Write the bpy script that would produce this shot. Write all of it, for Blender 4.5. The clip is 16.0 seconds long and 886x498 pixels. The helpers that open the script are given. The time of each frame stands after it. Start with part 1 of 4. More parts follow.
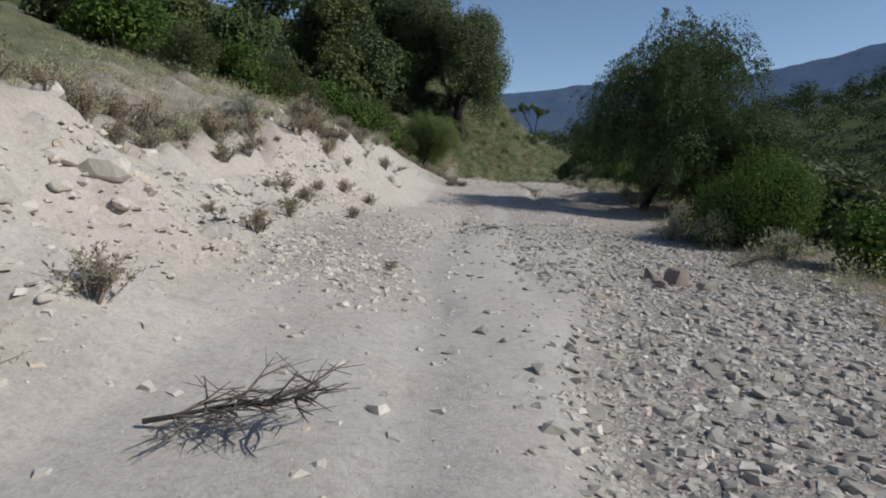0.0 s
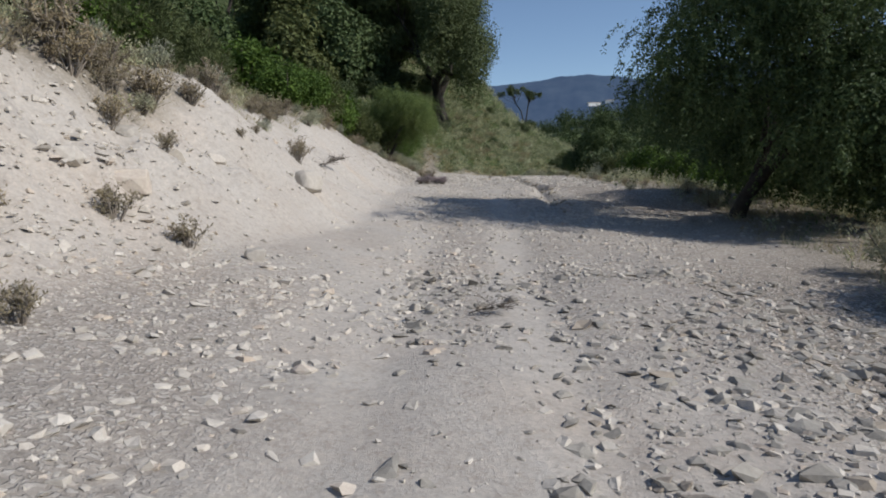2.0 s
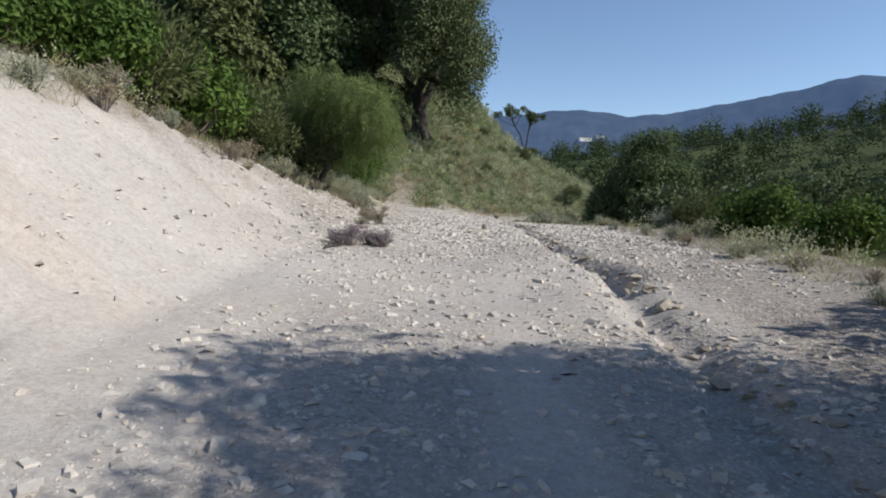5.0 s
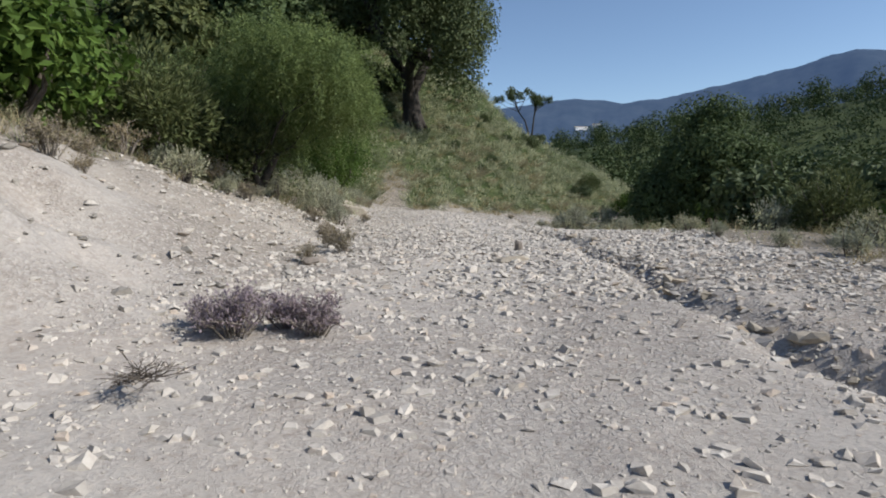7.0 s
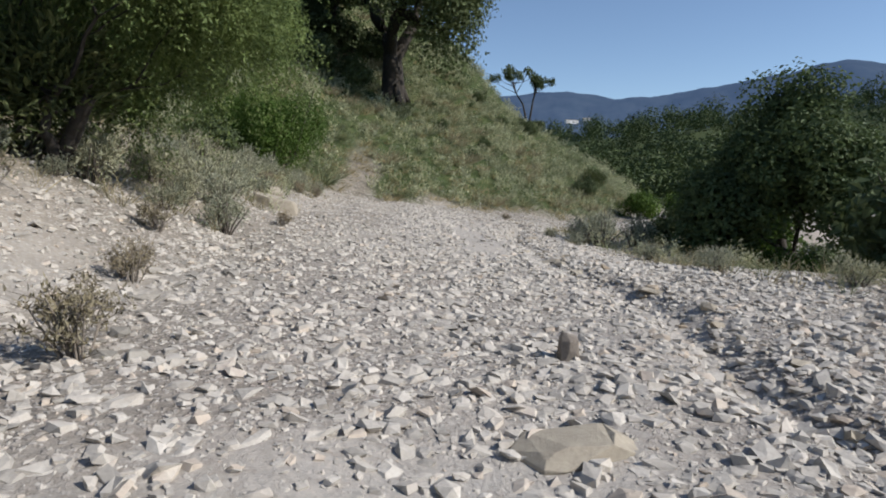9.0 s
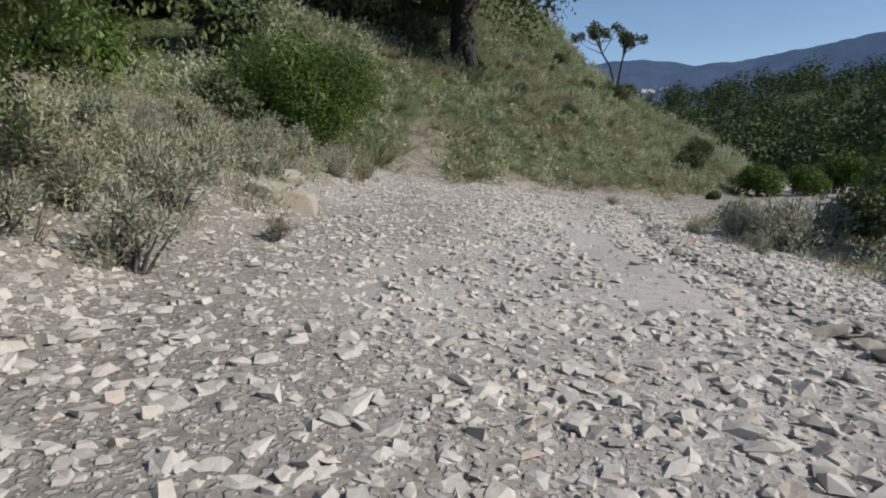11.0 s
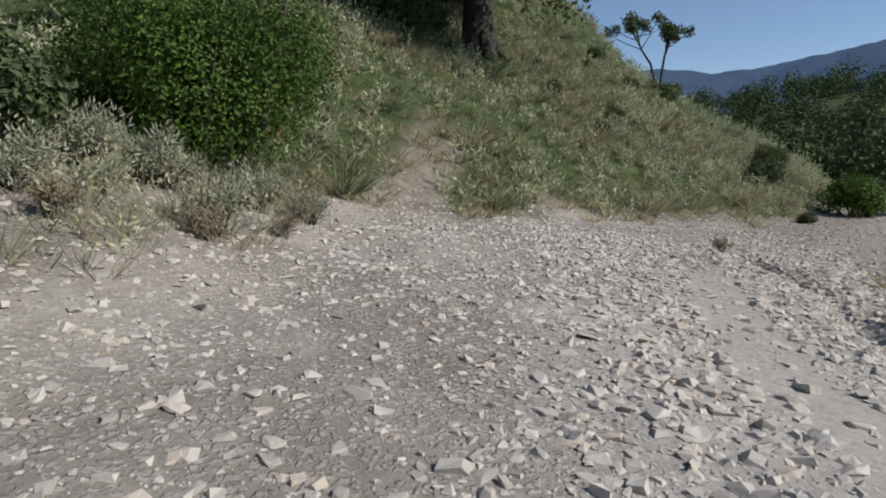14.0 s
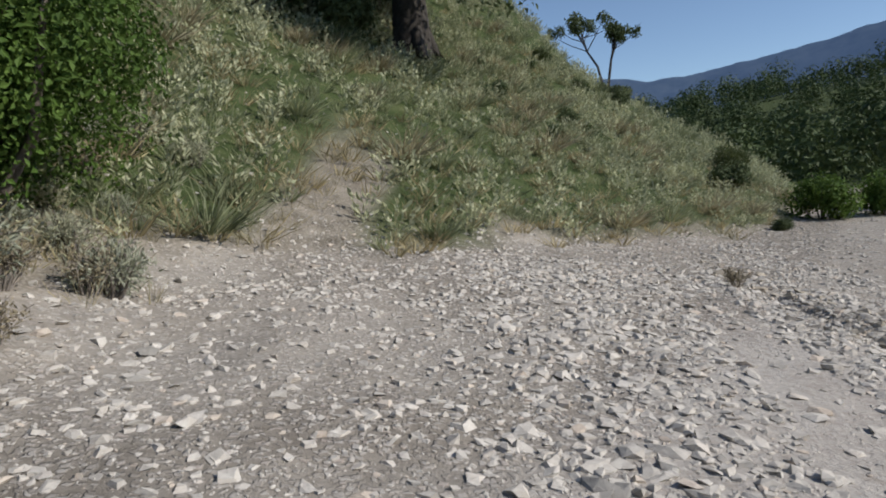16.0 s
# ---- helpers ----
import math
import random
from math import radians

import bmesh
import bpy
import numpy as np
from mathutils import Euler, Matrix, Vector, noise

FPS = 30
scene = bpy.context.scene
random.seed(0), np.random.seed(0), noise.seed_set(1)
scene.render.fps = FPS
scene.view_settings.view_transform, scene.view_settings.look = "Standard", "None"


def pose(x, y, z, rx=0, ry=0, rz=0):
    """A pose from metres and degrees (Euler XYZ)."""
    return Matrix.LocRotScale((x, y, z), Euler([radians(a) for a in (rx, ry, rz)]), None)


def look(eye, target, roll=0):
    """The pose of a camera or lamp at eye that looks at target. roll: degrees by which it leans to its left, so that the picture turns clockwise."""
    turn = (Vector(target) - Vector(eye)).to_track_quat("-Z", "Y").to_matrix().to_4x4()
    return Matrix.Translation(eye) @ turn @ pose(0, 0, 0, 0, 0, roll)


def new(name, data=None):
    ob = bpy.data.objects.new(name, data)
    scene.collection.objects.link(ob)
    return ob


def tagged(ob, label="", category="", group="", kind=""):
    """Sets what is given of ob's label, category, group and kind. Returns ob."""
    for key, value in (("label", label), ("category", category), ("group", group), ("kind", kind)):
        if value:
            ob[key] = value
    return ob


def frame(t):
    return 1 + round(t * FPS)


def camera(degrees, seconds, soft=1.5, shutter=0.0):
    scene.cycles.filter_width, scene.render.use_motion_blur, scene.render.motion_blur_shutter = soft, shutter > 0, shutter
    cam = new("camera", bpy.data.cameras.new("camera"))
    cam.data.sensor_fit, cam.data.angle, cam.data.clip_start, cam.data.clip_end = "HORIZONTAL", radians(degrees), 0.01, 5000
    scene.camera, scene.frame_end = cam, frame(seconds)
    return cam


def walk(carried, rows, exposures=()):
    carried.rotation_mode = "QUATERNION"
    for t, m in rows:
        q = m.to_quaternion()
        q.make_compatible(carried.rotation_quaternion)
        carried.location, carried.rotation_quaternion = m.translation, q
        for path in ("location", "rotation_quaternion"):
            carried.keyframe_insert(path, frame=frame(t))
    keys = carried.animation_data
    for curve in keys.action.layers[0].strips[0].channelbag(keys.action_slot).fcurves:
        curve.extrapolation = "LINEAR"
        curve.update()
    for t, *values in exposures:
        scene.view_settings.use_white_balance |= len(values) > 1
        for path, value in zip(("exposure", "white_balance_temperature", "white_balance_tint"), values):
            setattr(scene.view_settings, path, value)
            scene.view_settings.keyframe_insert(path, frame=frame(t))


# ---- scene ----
cam = camera(71.5, 16.0, soft=1.9)
METRES, EYE, TILT, LEAN, TURN = 62.0, 1.6, -6.5, 0.0, 0.0
ROWS = [
    (0.0, 0.0, 0.0, 0.0, 0.0, 0.0, 0.0),
    (0.5, 0.0027, 0.0562, 0.0054, 0.97, -1.25, 0.32),
    (1.0, 0.0057, 0.1068, 0.0105, 0.11, -1.73, 0.95),
    (1.5, 0.0097, 0.1526, 0.0168, -1.14, -0.58, -0.01),
    (2.0, 0.0126, 0.1979, 0.0226, -1.14, -0.52, 1.5),
    (2.5, 0.0162, 0.2432, 0.0294, -0.74, 0.66, 2.59),
    (3.0, 0.0221, 0.2891, 0.0334, -2.79, -0.46, 2.78),
    (3.5, 0.0272, 0.3323, 0.0404, -5.16, 1.96, 0.03),
    (4.0, 0.032, 0.3759, 0.0479, -4.65, 1.58, -0.16),
    (4.5, 0.0351, 0.4182, 0.0536, -3.82, 0.99, -0.63),
    (5.0, 0.0357, 0.4574, 0.0607, -2.37, 2.03, -0.9),
    (7.5, 0.0414, 0.6165, 0.0826, -2.3, 1.45, 2.18),
    (8.0, 0.0452, 0.6478, 0.0873, -3.47, 1.15, 0.85),
    (8.5, 0.0482, 0.6783, 0.0918, -4.24, 0.72, -0.01),
    (9.0, 0.05, 0.7084, 0.0958, -3.75, 0.36, -1.14),
    (11.5, 0.0463, 0.8242, 0.1091, 3.41, -2.14, -0.53),
    (12.0, 0.0462, 0.8482, 0.112, 2.55, -0.48, -1.49),
    (12.5, 0.0452, 0.8703, 0.1164, 2.91, 1.56, -1.26),
    (13.0, 0.0442, 0.8909, 0.12, 4.07, 1.62, -1.06),
    (13.5, 0.0439, 0.9102, 0.1222, 4.02, 0.91, -1.02),
    (14.0, 0.0437, 0.9275, 0.1242, 4.36, -0.76, 0.14),
    (14.5, 0.044, 0.943, 0.126, 3.47, -1.67, 0.38),
    (15.0, 0.045, 0.9575, 0.1278, 2.05, -1.22, 0.24),
    (15.5, 0.0465, 0.9732, 0.1295, 0.11, -1.32, 0.49),
    (16.0, 0.0481, 0.9882, 0.1326, -0.12, 0.38, 2.93),
]
# a grassy hillside: the road climbs gently along it and turns away round its foot
walk(cam, [(t, pose(0, 0, EYE, TILT, LEAN, TURN) @ pose(METRES * x, METRES * y, METRES * z, 90 + pitch, roll, yaw)) for t, x, y, z, yaw, pitch, roll in ROWS],
     exposures=[(0.0, 0.05), (1.0, 0.1), (2.5, 0.15), (3.5, 0.2), (4.2, 0.3), (5.0, 0.5), (5.8, 0.5), (7.3, 0.37), (9.2, 0.36), (11.3, 0.22), (14.5, 0.16), (16.0, 0.24)])

# ---- light ----
SUN_EL, SUN_AZ = 37.5, 107.0  # degrees above the horizon; clockwise from straight ahead
world = bpy.data.worlds.new("sky")
scene.world = world
world.use_nodes = True
wn = world.node_tree.nodes
sky = wn.new("ShaderNodeTexSky")
sky.sky_type, sky.sun_disc = "NISHITA", False
sky.sun_elevation, sky.sun_rotation = radians(SUN_EL), radians(SUN_AZ)
sky.altitude, sky.air_density, sky.dust_density, sky.ozone_density = 1800, 1.0, 0.6, 2.0
wn["Background"].inputs["Strength"].default_value = 0.105
world.node_tree.links.new(sky.outputs[0], wn["Background"].inputs["Color"])
sun_dir = Vector((math.sin(radians(SUN_AZ)) * math.cos(radians(SUN_EL)), math.cos(radians(SUN_AZ)) * math.cos(radians(SUN_EL)), math.sin(radians(SUN_EL))))
sun = new("sun", bpy.data.lights.new("sun", "SUN"))
sun.data.energy, sun.data.angle, sun.data.color = 3.6, radians(0.55), (1.0, 0.95, 0.885)
sun.matrix_world = look(sun_dir * 300, (0, 0, 0))

rng = np.random.default_rng(7)


# ---- materials ----
def nodes_of(name):
    mat = bpy.data.materials.new(name)
    mat.use_nodes = True
    nt = mat.node_tree
    return mat, nt, nt.nodes["Principled BSDF"]


def node(nt, kind, **values):
    n = nt.nodes.new(kind)
    for key, value in values.items():
        n.inputs[key].default_value = value
    return n


def coords(nt):
    return nt.nodes.new("ShaderNodeTexCoord").outputs["Object"]


def noise_of(nt, vec, scale, detail=5.0, rough=0.55):
    n = node(nt, "ShaderNodeTexNoise", Scale=scale, Detail=detail, Roughness=rough)
    nt.links.new(vec, n.inputs["Vector"])
    return n.outputs["Fac"]


def ramp(nt, fac, stops):
    r = nt.nodes.new("ShaderNodeValToRGB")
    els = r.color_ramp.elements
    while len(els) < len(stops):
        els.new(0.5)
    for e, (p, c) in zip(els, stops):
        e.position, e.color = p, (*c, 1)
    nt.links.new(fac, r.inputs["Fac"])
    return r.outputs["Color"]


def mixed(nt, fac, a, b, blend="MIX"):
    m = nt.nodes.new("ShaderNodeMix")
    m.data_type, m.blend_type = "RGBA", blend
    for sock, value in ((m.inputs["Factor"], fac), (m.inputs["A"], a), (m.inputs["B"], b)):
        if isinstance(value, (int, float)):
            sock.default_value = value
        elif isinstance(value, tuple):
            sock.default_value = (*value, 1)
        else:
            nt.links.new(value, sock)
    return m.outputs["Result"]


def bumped(nt, bsdf, height, strength=0.5, distance=0.03):
    b = node(nt, "ShaderNodeBump", Strength=strength, Distance=distance)
    nt.links.new(height, b.inputs["Height"])
    nt.links.new(b.outputs["Normal"], bsdf.inputs["Normal"])


def attribute(nt, name):
    a = nt.nodes.new("ShaderNodeAttribute")
    a.attribute_name = name
    return a.outputs["Fac"]


def ground_material():
    """Pale crushed limestone and sand, with dry soil and short grass where the slope is overgrown."""
    mat, nt, bsdf = nodes_of("pale_earth")
    vec = coords(nt)
    big = noise_of(nt, vec, 0.35, 6)
    fine = noise_of(nt, vec, 9.0, 8, 0.7)
    grit = nt.nodes.new("ShaderNodeTexVoronoi")
    grit.inputs["Scale"].default_value = 38.0
    grit.inputs["Randomness"].default_value = 1.0
    nt.links.new(vec, grit.inputs["Vector"])
    sand = ramp(nt, big, [(0.3, (0.41, 0.375, 0.34)), (0.5, (0.45, 0.425, 0.395)), (0.7, (0.46, 0.415, 0.37))])
    dust = ramp(nt, fine, [(0.25, (0.31, 0.27, 0.23)), (0.5, (0.5, 0.5, 0.5)), (0.8, (0.66, 0.64, 0.6))])
    sand = mixed(nt, 0.55, sand, dust, "OVERLAY")
    pebble = ramp(nt, grit.outputs["Color"], [(0.0, (0.42, 0.40, 0.38)), (0.5, (0.5, 0.5, 0.49)), (1.0, (0.6, 0.58, 0.55))])
    sand = mixed(nt, 0.6, sand, pebble, "OVERLAY")
    gravel = ramp(nt, fine, [(0.3, (0.12, 0.103, 0.085)), (0.52, (0.27, 0.238, 0.205)), (0.75, (0.42, 0.38, 0.335))])
    chips = nt.nodes.new("ShaderNodeTexVoronoi")
    chips.inputs["Scale"].default_value = 19.0
    chips.distance = "CHEBYCHEV"
    ruffle = node(nt, "ShaderNodeTexNoise", Scale=9.0, Detail=3.0)
    nt.links.new(vec, ruffle.inputs["Vector"])
    nt.links.new(mixed(nt, 0.12, vec, ruffle.outputs["Color"], "ADD"), chips.inputs["Vector"])
    chip = ramp(nt, chips.outputs["Distance"], [(0.0, (1, 1, 1)), (0.3, (0.9, 0.9, 0.9)), (0.42, (0, 0, 0))])
    tone = ramp(nt, chips.outputs["Color"], [(0.0, (0.2, 0.175, 0.15)), (0.35, (0.36, 0.33, 0.295)), (0.7, (0.54, 0.505, 0.46)), (1.0, (0.5, 0.4, 0.34))])
    gravel = mixed(nt, chip, gravel, tone)
    sand = mixed(nt, attribute(nt, "gravel"), sand, gravel)
    soil = ramp(nt, noise_of(nt, vec, 2.2, 7, 0.65), [(0.3, (0.13, 0.112, 0.085)), (0.5, (0.225, 0.198, 0.155)), (0.7, (0.33, 0.293, 0.235))])
    soil = mixed(nt, 0.4, soil, mixed(nt, chip, soil, tone))
    col = mixed(nt, attribute(nt, "soil"), sand, soil)
    turf = ramp(nt, noise_of(nt, vec, 1.3, 7, 0.65), [(0.3, (0.03, 0.042, 0.016)), (0.5, (0.06, 0.083, 0.03)), (0.72, (0.12, 0.13, 0.06))])
    col = mixed(nt, attribute(nt, "turf"), col, turf)
    nt.links.new(col, bsdf.inputs["Base Color"])
    bsdf.inputs["Roughness"].default_value = 0.95
    bsdf.inputs["Specular IOR Level"].default_value = 0.15
    height = mixed(nt, 0.88, grit.outputs["Distance"], noise_of(nt, vec, 13.0, 8, 0.75))
    rise = mixed(nt, 0.5, height, mixed(nt, attribute(nt, "gravel"), (0.4, 0.4, 0.4), chip))
    bumped(nt, bsdf, rise, 0.8, 0.05)
    return mat


def stone_material(name, tint):
    mat, nt, bsdf = nodes_of(name)
    vec = coords(nt)
    rnd = nt.nodes.new("ShaderNodeNewGeometry").outputs["Random Per Island"]
    obj = nt.nodes.new("ShaderNodeObjectInfo").outputs["Random"]
    add = nt.nodes.new("ShaderNodeMath")
    add.operation = "ADD"
    nt.links.new(rnd, add.inputs[0])
    nt.links.new(obj, add.inputs[1])
    wrap = nt.nodes.new("ShaderNodeMath")
    wrap.operation, wrap.inputs[1].default_value = "FRACT", 1.0
    nt.links.new(add.outputs[0], wrap.inputs[0])
    a, b, c = [tuple(v * k for v in tint) for k in (0.74, 0.93, 1.12)]
    col = ramp(nt, wrap.outputs[0], [(0.0, a), (0.25, b), (0.6, tint), (0.85, c), (1.0, (tint[0] * 1.0, tint[1] * 0.91, tint[2] * 0.83))])
    grain = ramp(nt, noise_of(nt, vec, 14, 8, 0.7), [(0.3, (0.36, 0.35, 0.34)), (0.7, (0.62, 0.62, 0.61))])
    nt.links.new(mixed(nt, 0.6, col, grain, "OVERLAY"), bsdf.inputs["Base Color"])
    bsdf.inputs["Roughness"].default_value = 0.88
    bsdf.inputs["Specular IOR Level"].default_value = 0.2
    bumped(nt, bsdf, noise_of(nt, vec, 30, 6, 0.7), 0.5, 0.02)
    return mat


def leaf_material(name, dark, mid, light, through_light=0.3, rough=0.6, gloss=0.15, patches=1.5):
    dark, light = (tuple((v + m) / 2 for v, m in zip(c, mid)) for c in (dark, light))
    mat, nt, bsdf = nodes_of(name)
    vec = coords(nt)
    rnd = nt.nodes.new("ShaderNodeNewGeometry").outputs["Random Per Island"]
    col = ramp(nt, rnd, [(0.0, dark), (0.5, mid), (0.9, light), (1.0, light)])
    patch = ramp(nt, noise_of(nt, vec, patches, 4), [(0.32, (0.26, 0.29, 0.27)), (0.5, (0.5, 0.5, 0.47)), (0.68, (0.74, 0.73, 0.66))])
    col = mixed(nt, 0.7, col, patch, "OVERLAY")
    obj = nt.nodes.new("ShaderNodeObjectInfo").outputs["Random"]
    vary = ramp(nt, obj, [(0.0, (0.40, 0.42, 0.40)), (0.5, (0.5, 0.5, 0.5)), (1.0, (0.60, 0.56, 0.47))])
    col = mixed(nt, 0.6, col, vary, "OVERLAY")
    nt.links.new(col, bsdf.inputs["Base Color"])
    bsdf.inputs["Roughness"].default_value = rough
    bsdf.inputs["Specular IOR Level"].default_value = gloss
    tr = nt.nodes.new("ShaderNodeBsdfTranslucent")
    nt.links.new(col, tr.inputs["Color"])
    mix = nt.nodes.new("ShaderNodeMixShader")
    mix.inputs[0].default_value = through_light
    nt.links.new(bsdf.outputs[0], mix.inputs[1])
    nt.links.new(tr.outputs[0], mix.inputs[2])
    nt.links.new(mix.outputs[0], nt.nodes["Material Output"].inputs["Surface"])
    return mat


def bark_material(name, dark, light):
    mat, nt, bsdf = nodes_of(name)
    vec = coords(nt)
    n = noise_of(nt, vec, 7, 8, 0.7)
    nt.links.new(ramp(nt, n, [(0.3, dark), (0.7, light)]), bsdf.inputs["Base Color"])
    bsdf.inputs["Roughness"].default_value = 0.95
    bumped(nt, bsdf, n, 0.8, 0.05)
    return mat


def range_material(name, low, high, haze_glow):
    """Far wooded mountains; the bluish haze of the air is painted in by tint and emission."""
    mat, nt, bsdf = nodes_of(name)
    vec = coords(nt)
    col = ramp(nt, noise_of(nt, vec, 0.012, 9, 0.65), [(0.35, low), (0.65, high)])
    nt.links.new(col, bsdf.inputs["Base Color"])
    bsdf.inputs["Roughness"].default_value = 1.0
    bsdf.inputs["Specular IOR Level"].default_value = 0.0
    bsdf.inputs["Emission Color"].default_value = (*haze_glow, 1)
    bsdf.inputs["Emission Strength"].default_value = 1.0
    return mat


EARTH = ground_material()
STONE = stone_material("limestone", (0.53, 0.495, 0.445))
STONE_DULL = stone_material("weathered_limestone", (0.35, 0.33, 0.295))
STONE_TAN = stone_material("tan_sandstone", (0.41, 0.365, 0.295))
STONE_GREY = stone_material("grey_rock", (0.29, 0.255, 0.22))
OAK_LEAF = leaf_material("oak_leaf", (0.06, 0.082, 0.038), (0.105, 0.135, 0.066), (0.165, 0.2, 0.105), 0.2)
FINE_LEAF = leaf_material("feathery_leaf", (0.05, 0.078, 0.033), (0.09, 0.13, 0.057), (0.155, 0.195, 0.095), 0.25)
GREEN_LEAF = leaf_material("bright_leaf", (0.04, 0.075, 0.018), (0.088, 0.15, 0.032), (0.16, 0.235, 0.065), 0.3)
MESQUITE_LEAF = leaf_material("mesquite_leaf", (0.11, 0.15, 0.05), (0.18, 0.24, 0.09), (0.27, 0.33, 0.15), 0.4)
OLIVE_LEAF = leaf_material("olive_leaf", (0.05, 0.07, 0.03), (0.1, 0.125, 0.055), (0.18, 0.2, 0.1), 0.3)
SAGE_LEAF = leaf_material("sage_leaf", (0.2, 0.21, 0.15), (0.36, 0.37, 0.285), (0.52, 0.52, 0.43), 0.25, 0.8)
DRY_LEAF = leaf_material("dry_leaf", (0.17, 0.14, 0.095), (0.3, 0.255, 0.18), (0.42, 0.37, 0.28), 0.2, 0.9)
LILAC = leaf_material("lilac_flower", (0.2, 0.165, 0.2), (0.31, 0.26, 0.31), (0.41, 0.36, 0.41), 0.3, 0.9)
GRASS = leaf_material("grass_blade", (0.13, 0.155, 0.075), (0.27, 0.295, 0.175), (0.42, 0.43, 0.3), 0.35, 0.7)
STRAW = leaf_material("straw_blade", (0.2, 0.17, 0.1), (0.34, 0.3, 0.2), (0.48, 0.44, 0.32), 0.3, 0.8)
WOODS = leaf_material("far_leaf", (0.05, 0.075, 0.03), (0.065, 0.092, 0.037), (0.085, 0.115, 0.05), 0.15, patches=0.13)
WEED_LEAF = leaf_material("weed_leaf", (0.2, 0.23, 0.13), (0.44, 0.46, 0.33), (0.6, 0.61, 0.48), 0.3, 0.8)
PALE_TWIG = bark_material("bleached_twig", (0.17, 0.145, 0.12), (0.38, 0.335, 0.285))
BARK = bark_material("dark_bark", (0.018, 0.015, 0.012), (0.07, 0.06, 0.05))
TWIG = bark_material("grey_twig", (0.07, 0.058, 0.048), (0.2, 0.17, 0.14))
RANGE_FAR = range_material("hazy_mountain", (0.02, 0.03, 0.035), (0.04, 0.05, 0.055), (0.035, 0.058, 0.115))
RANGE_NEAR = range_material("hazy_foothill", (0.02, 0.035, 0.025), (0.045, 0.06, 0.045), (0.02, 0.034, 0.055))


# ---- mesh helpers ----
def mesh_of(name, verts, faces, mat, smooth=False):
    """A mesh from arrays: faces is an (n, k) array, or a list of such."""
    me = bpy.data.meshes.new(name)
    groups = faces if isinstance(faces, list) else [faces]
    groups = [g for g in groups if len(g)]
    loops = np.concatenate([g.ravel() for g in groups]).astype(np.int32)
    sizes = np.concatenate([np.full(len(g), g.shape[1]) for g in groups])
    me.vertices.add(len(verts))
    me.vertices.foreach_set("co", np.asarray(verts, np.float32).ravel())
    me.loops.add(len(loops))
    me.loops.foreach_set("vertex_index", loops)
    me.polygons.add(len(sizes))
    me.polygons.foreach_set("loop_start", np.concatenate([[0], np.cumsum(sizes)[:-1]]).astype(np.int32))
    me.polygons.foreach_set("use_smooth", np.full(len(sizes), smooth))
    me.materials.append(mat)
    me.update(calc_edges=True)
    return me


def part(name, me, parent, label=""):
    ob = new(name, me)
    ob.parent = parent
    return tagged(ob, label)


def empty(name, m, label, category, group=""):
    ob = new(name)
    ob.empty_display_size = 0.2
    ob.matrix_basis = m
    return tagged(ob, label, category, group)


def lattice(ix, iy, seed):
    h = (ix.astype(np.int64) * 374761393 + iy.astype(np.int64) * 668265263 + seed * 974711) & 0xFFFFFFFF
    h = ((h ^ (h >> 13)) * 1274126177) & 0xFFFFFFFF
    return ((h ^ (h >> 16)) & 0xFFFF) / 65535.0


def rough(x, y, size, octaves=4, seed=0):
    """Smooth noise from -1 to 1 over the plan, with bumps of that size and finer."""
    total, amp, norm = 0.0, 1.0, 0.0
    for k in range(octaves):
        u, v = x / size, y / size
        iu, iv = np.floor(u), np.floor(v)
        fu, fv = u - iu, v - iv
        fu, fv = fu * fu * (3 - 2 * fu), fv * fv * (3 - 2 * fv)
        s = seed * 17 + k
        a, b = lattice(iu, iv, s), lattice(iu + 1, iv, s)
        c, d = lattice(iu, iv + 1, s), lattice(iu + 1, iv + 1, s)
        total = total + amp * ((a + (b - a) * fu) * (1 - fv) + (c + (d - c) * fu) * fv)
        norm, amp, size = norm + amp, amp * 0.5, size * 0.5
    return 2 * total / norm - 1


def step(a, b, v):
    t = np.clip((v - a) / (b - a), 0, 1)
    return t * t * (3 - 2 * t)


def knots(v, text):
    """A smooth line through 'place:value' pairs."""
    xs, ys = zip(*[map(float, p.split(":")) for p in text.split()])
    return sum(np.interp(v + o, xs, ys) for o in (-1.5, -0.5, 0.5, 1.5)) / 4


# ---- the lie of the land ----
ROAD_Z = "-12:-.3 0:-.2 7:-.15 12:-.07 20:.04 25:.14 31:.45 37:.75 40:.86 45:1.08 48:1.16 55:1.34 62:1.37 70:1.2 77:1.02 90:.85 120:.8"
ROAD_X = "-12:.8 0:.8 12:.9 20:1.4 30:2.5 40:3.3 47:3.6 55:3.4 62:3.7 70:5 77:6.5 90:8"
TOE_X = "-12:-2.7 0:-2.4 6:-2.12 12:-2.34 17:-2.57 21:-2.05 27:-1.13 31:-1.01 38:-0.16 45:0.53 50:0.3 57:0.4 62:0.6 66:0.6 72:0.8 90:1"
BANK_H = "-12:3.2 0:3.2 8:2.86 14:2.28 21:3.34 27:3.17 33:2.8 40:3.19 46:2.18 52:1.2 59:.7 64:.75 68:0.8 75:1 90:1"
BANK_W = "-12:3.4 0:3.2 14:4.4 21:2.84 33:3.95 40:4.14 47:4 53:2.6 60:2.2 70:2 90:2"
SHOULDER_X = "-12:0 0:.05 3:.5 6:1.1 9:1.9 13:3 20:4.4 30:6"
VALLEY_X = "-12:9 0:9 14:9.5 22:10.5 30:12 38:11.6 43:12 50:12 55:10.2 62:10.4 68:11.2 74:15 80:22 86:32 92:46 120:70"
CROSS = "-12:.06 30:.06 36:.0 53:.0 58:.1 62:.12 120:.12"
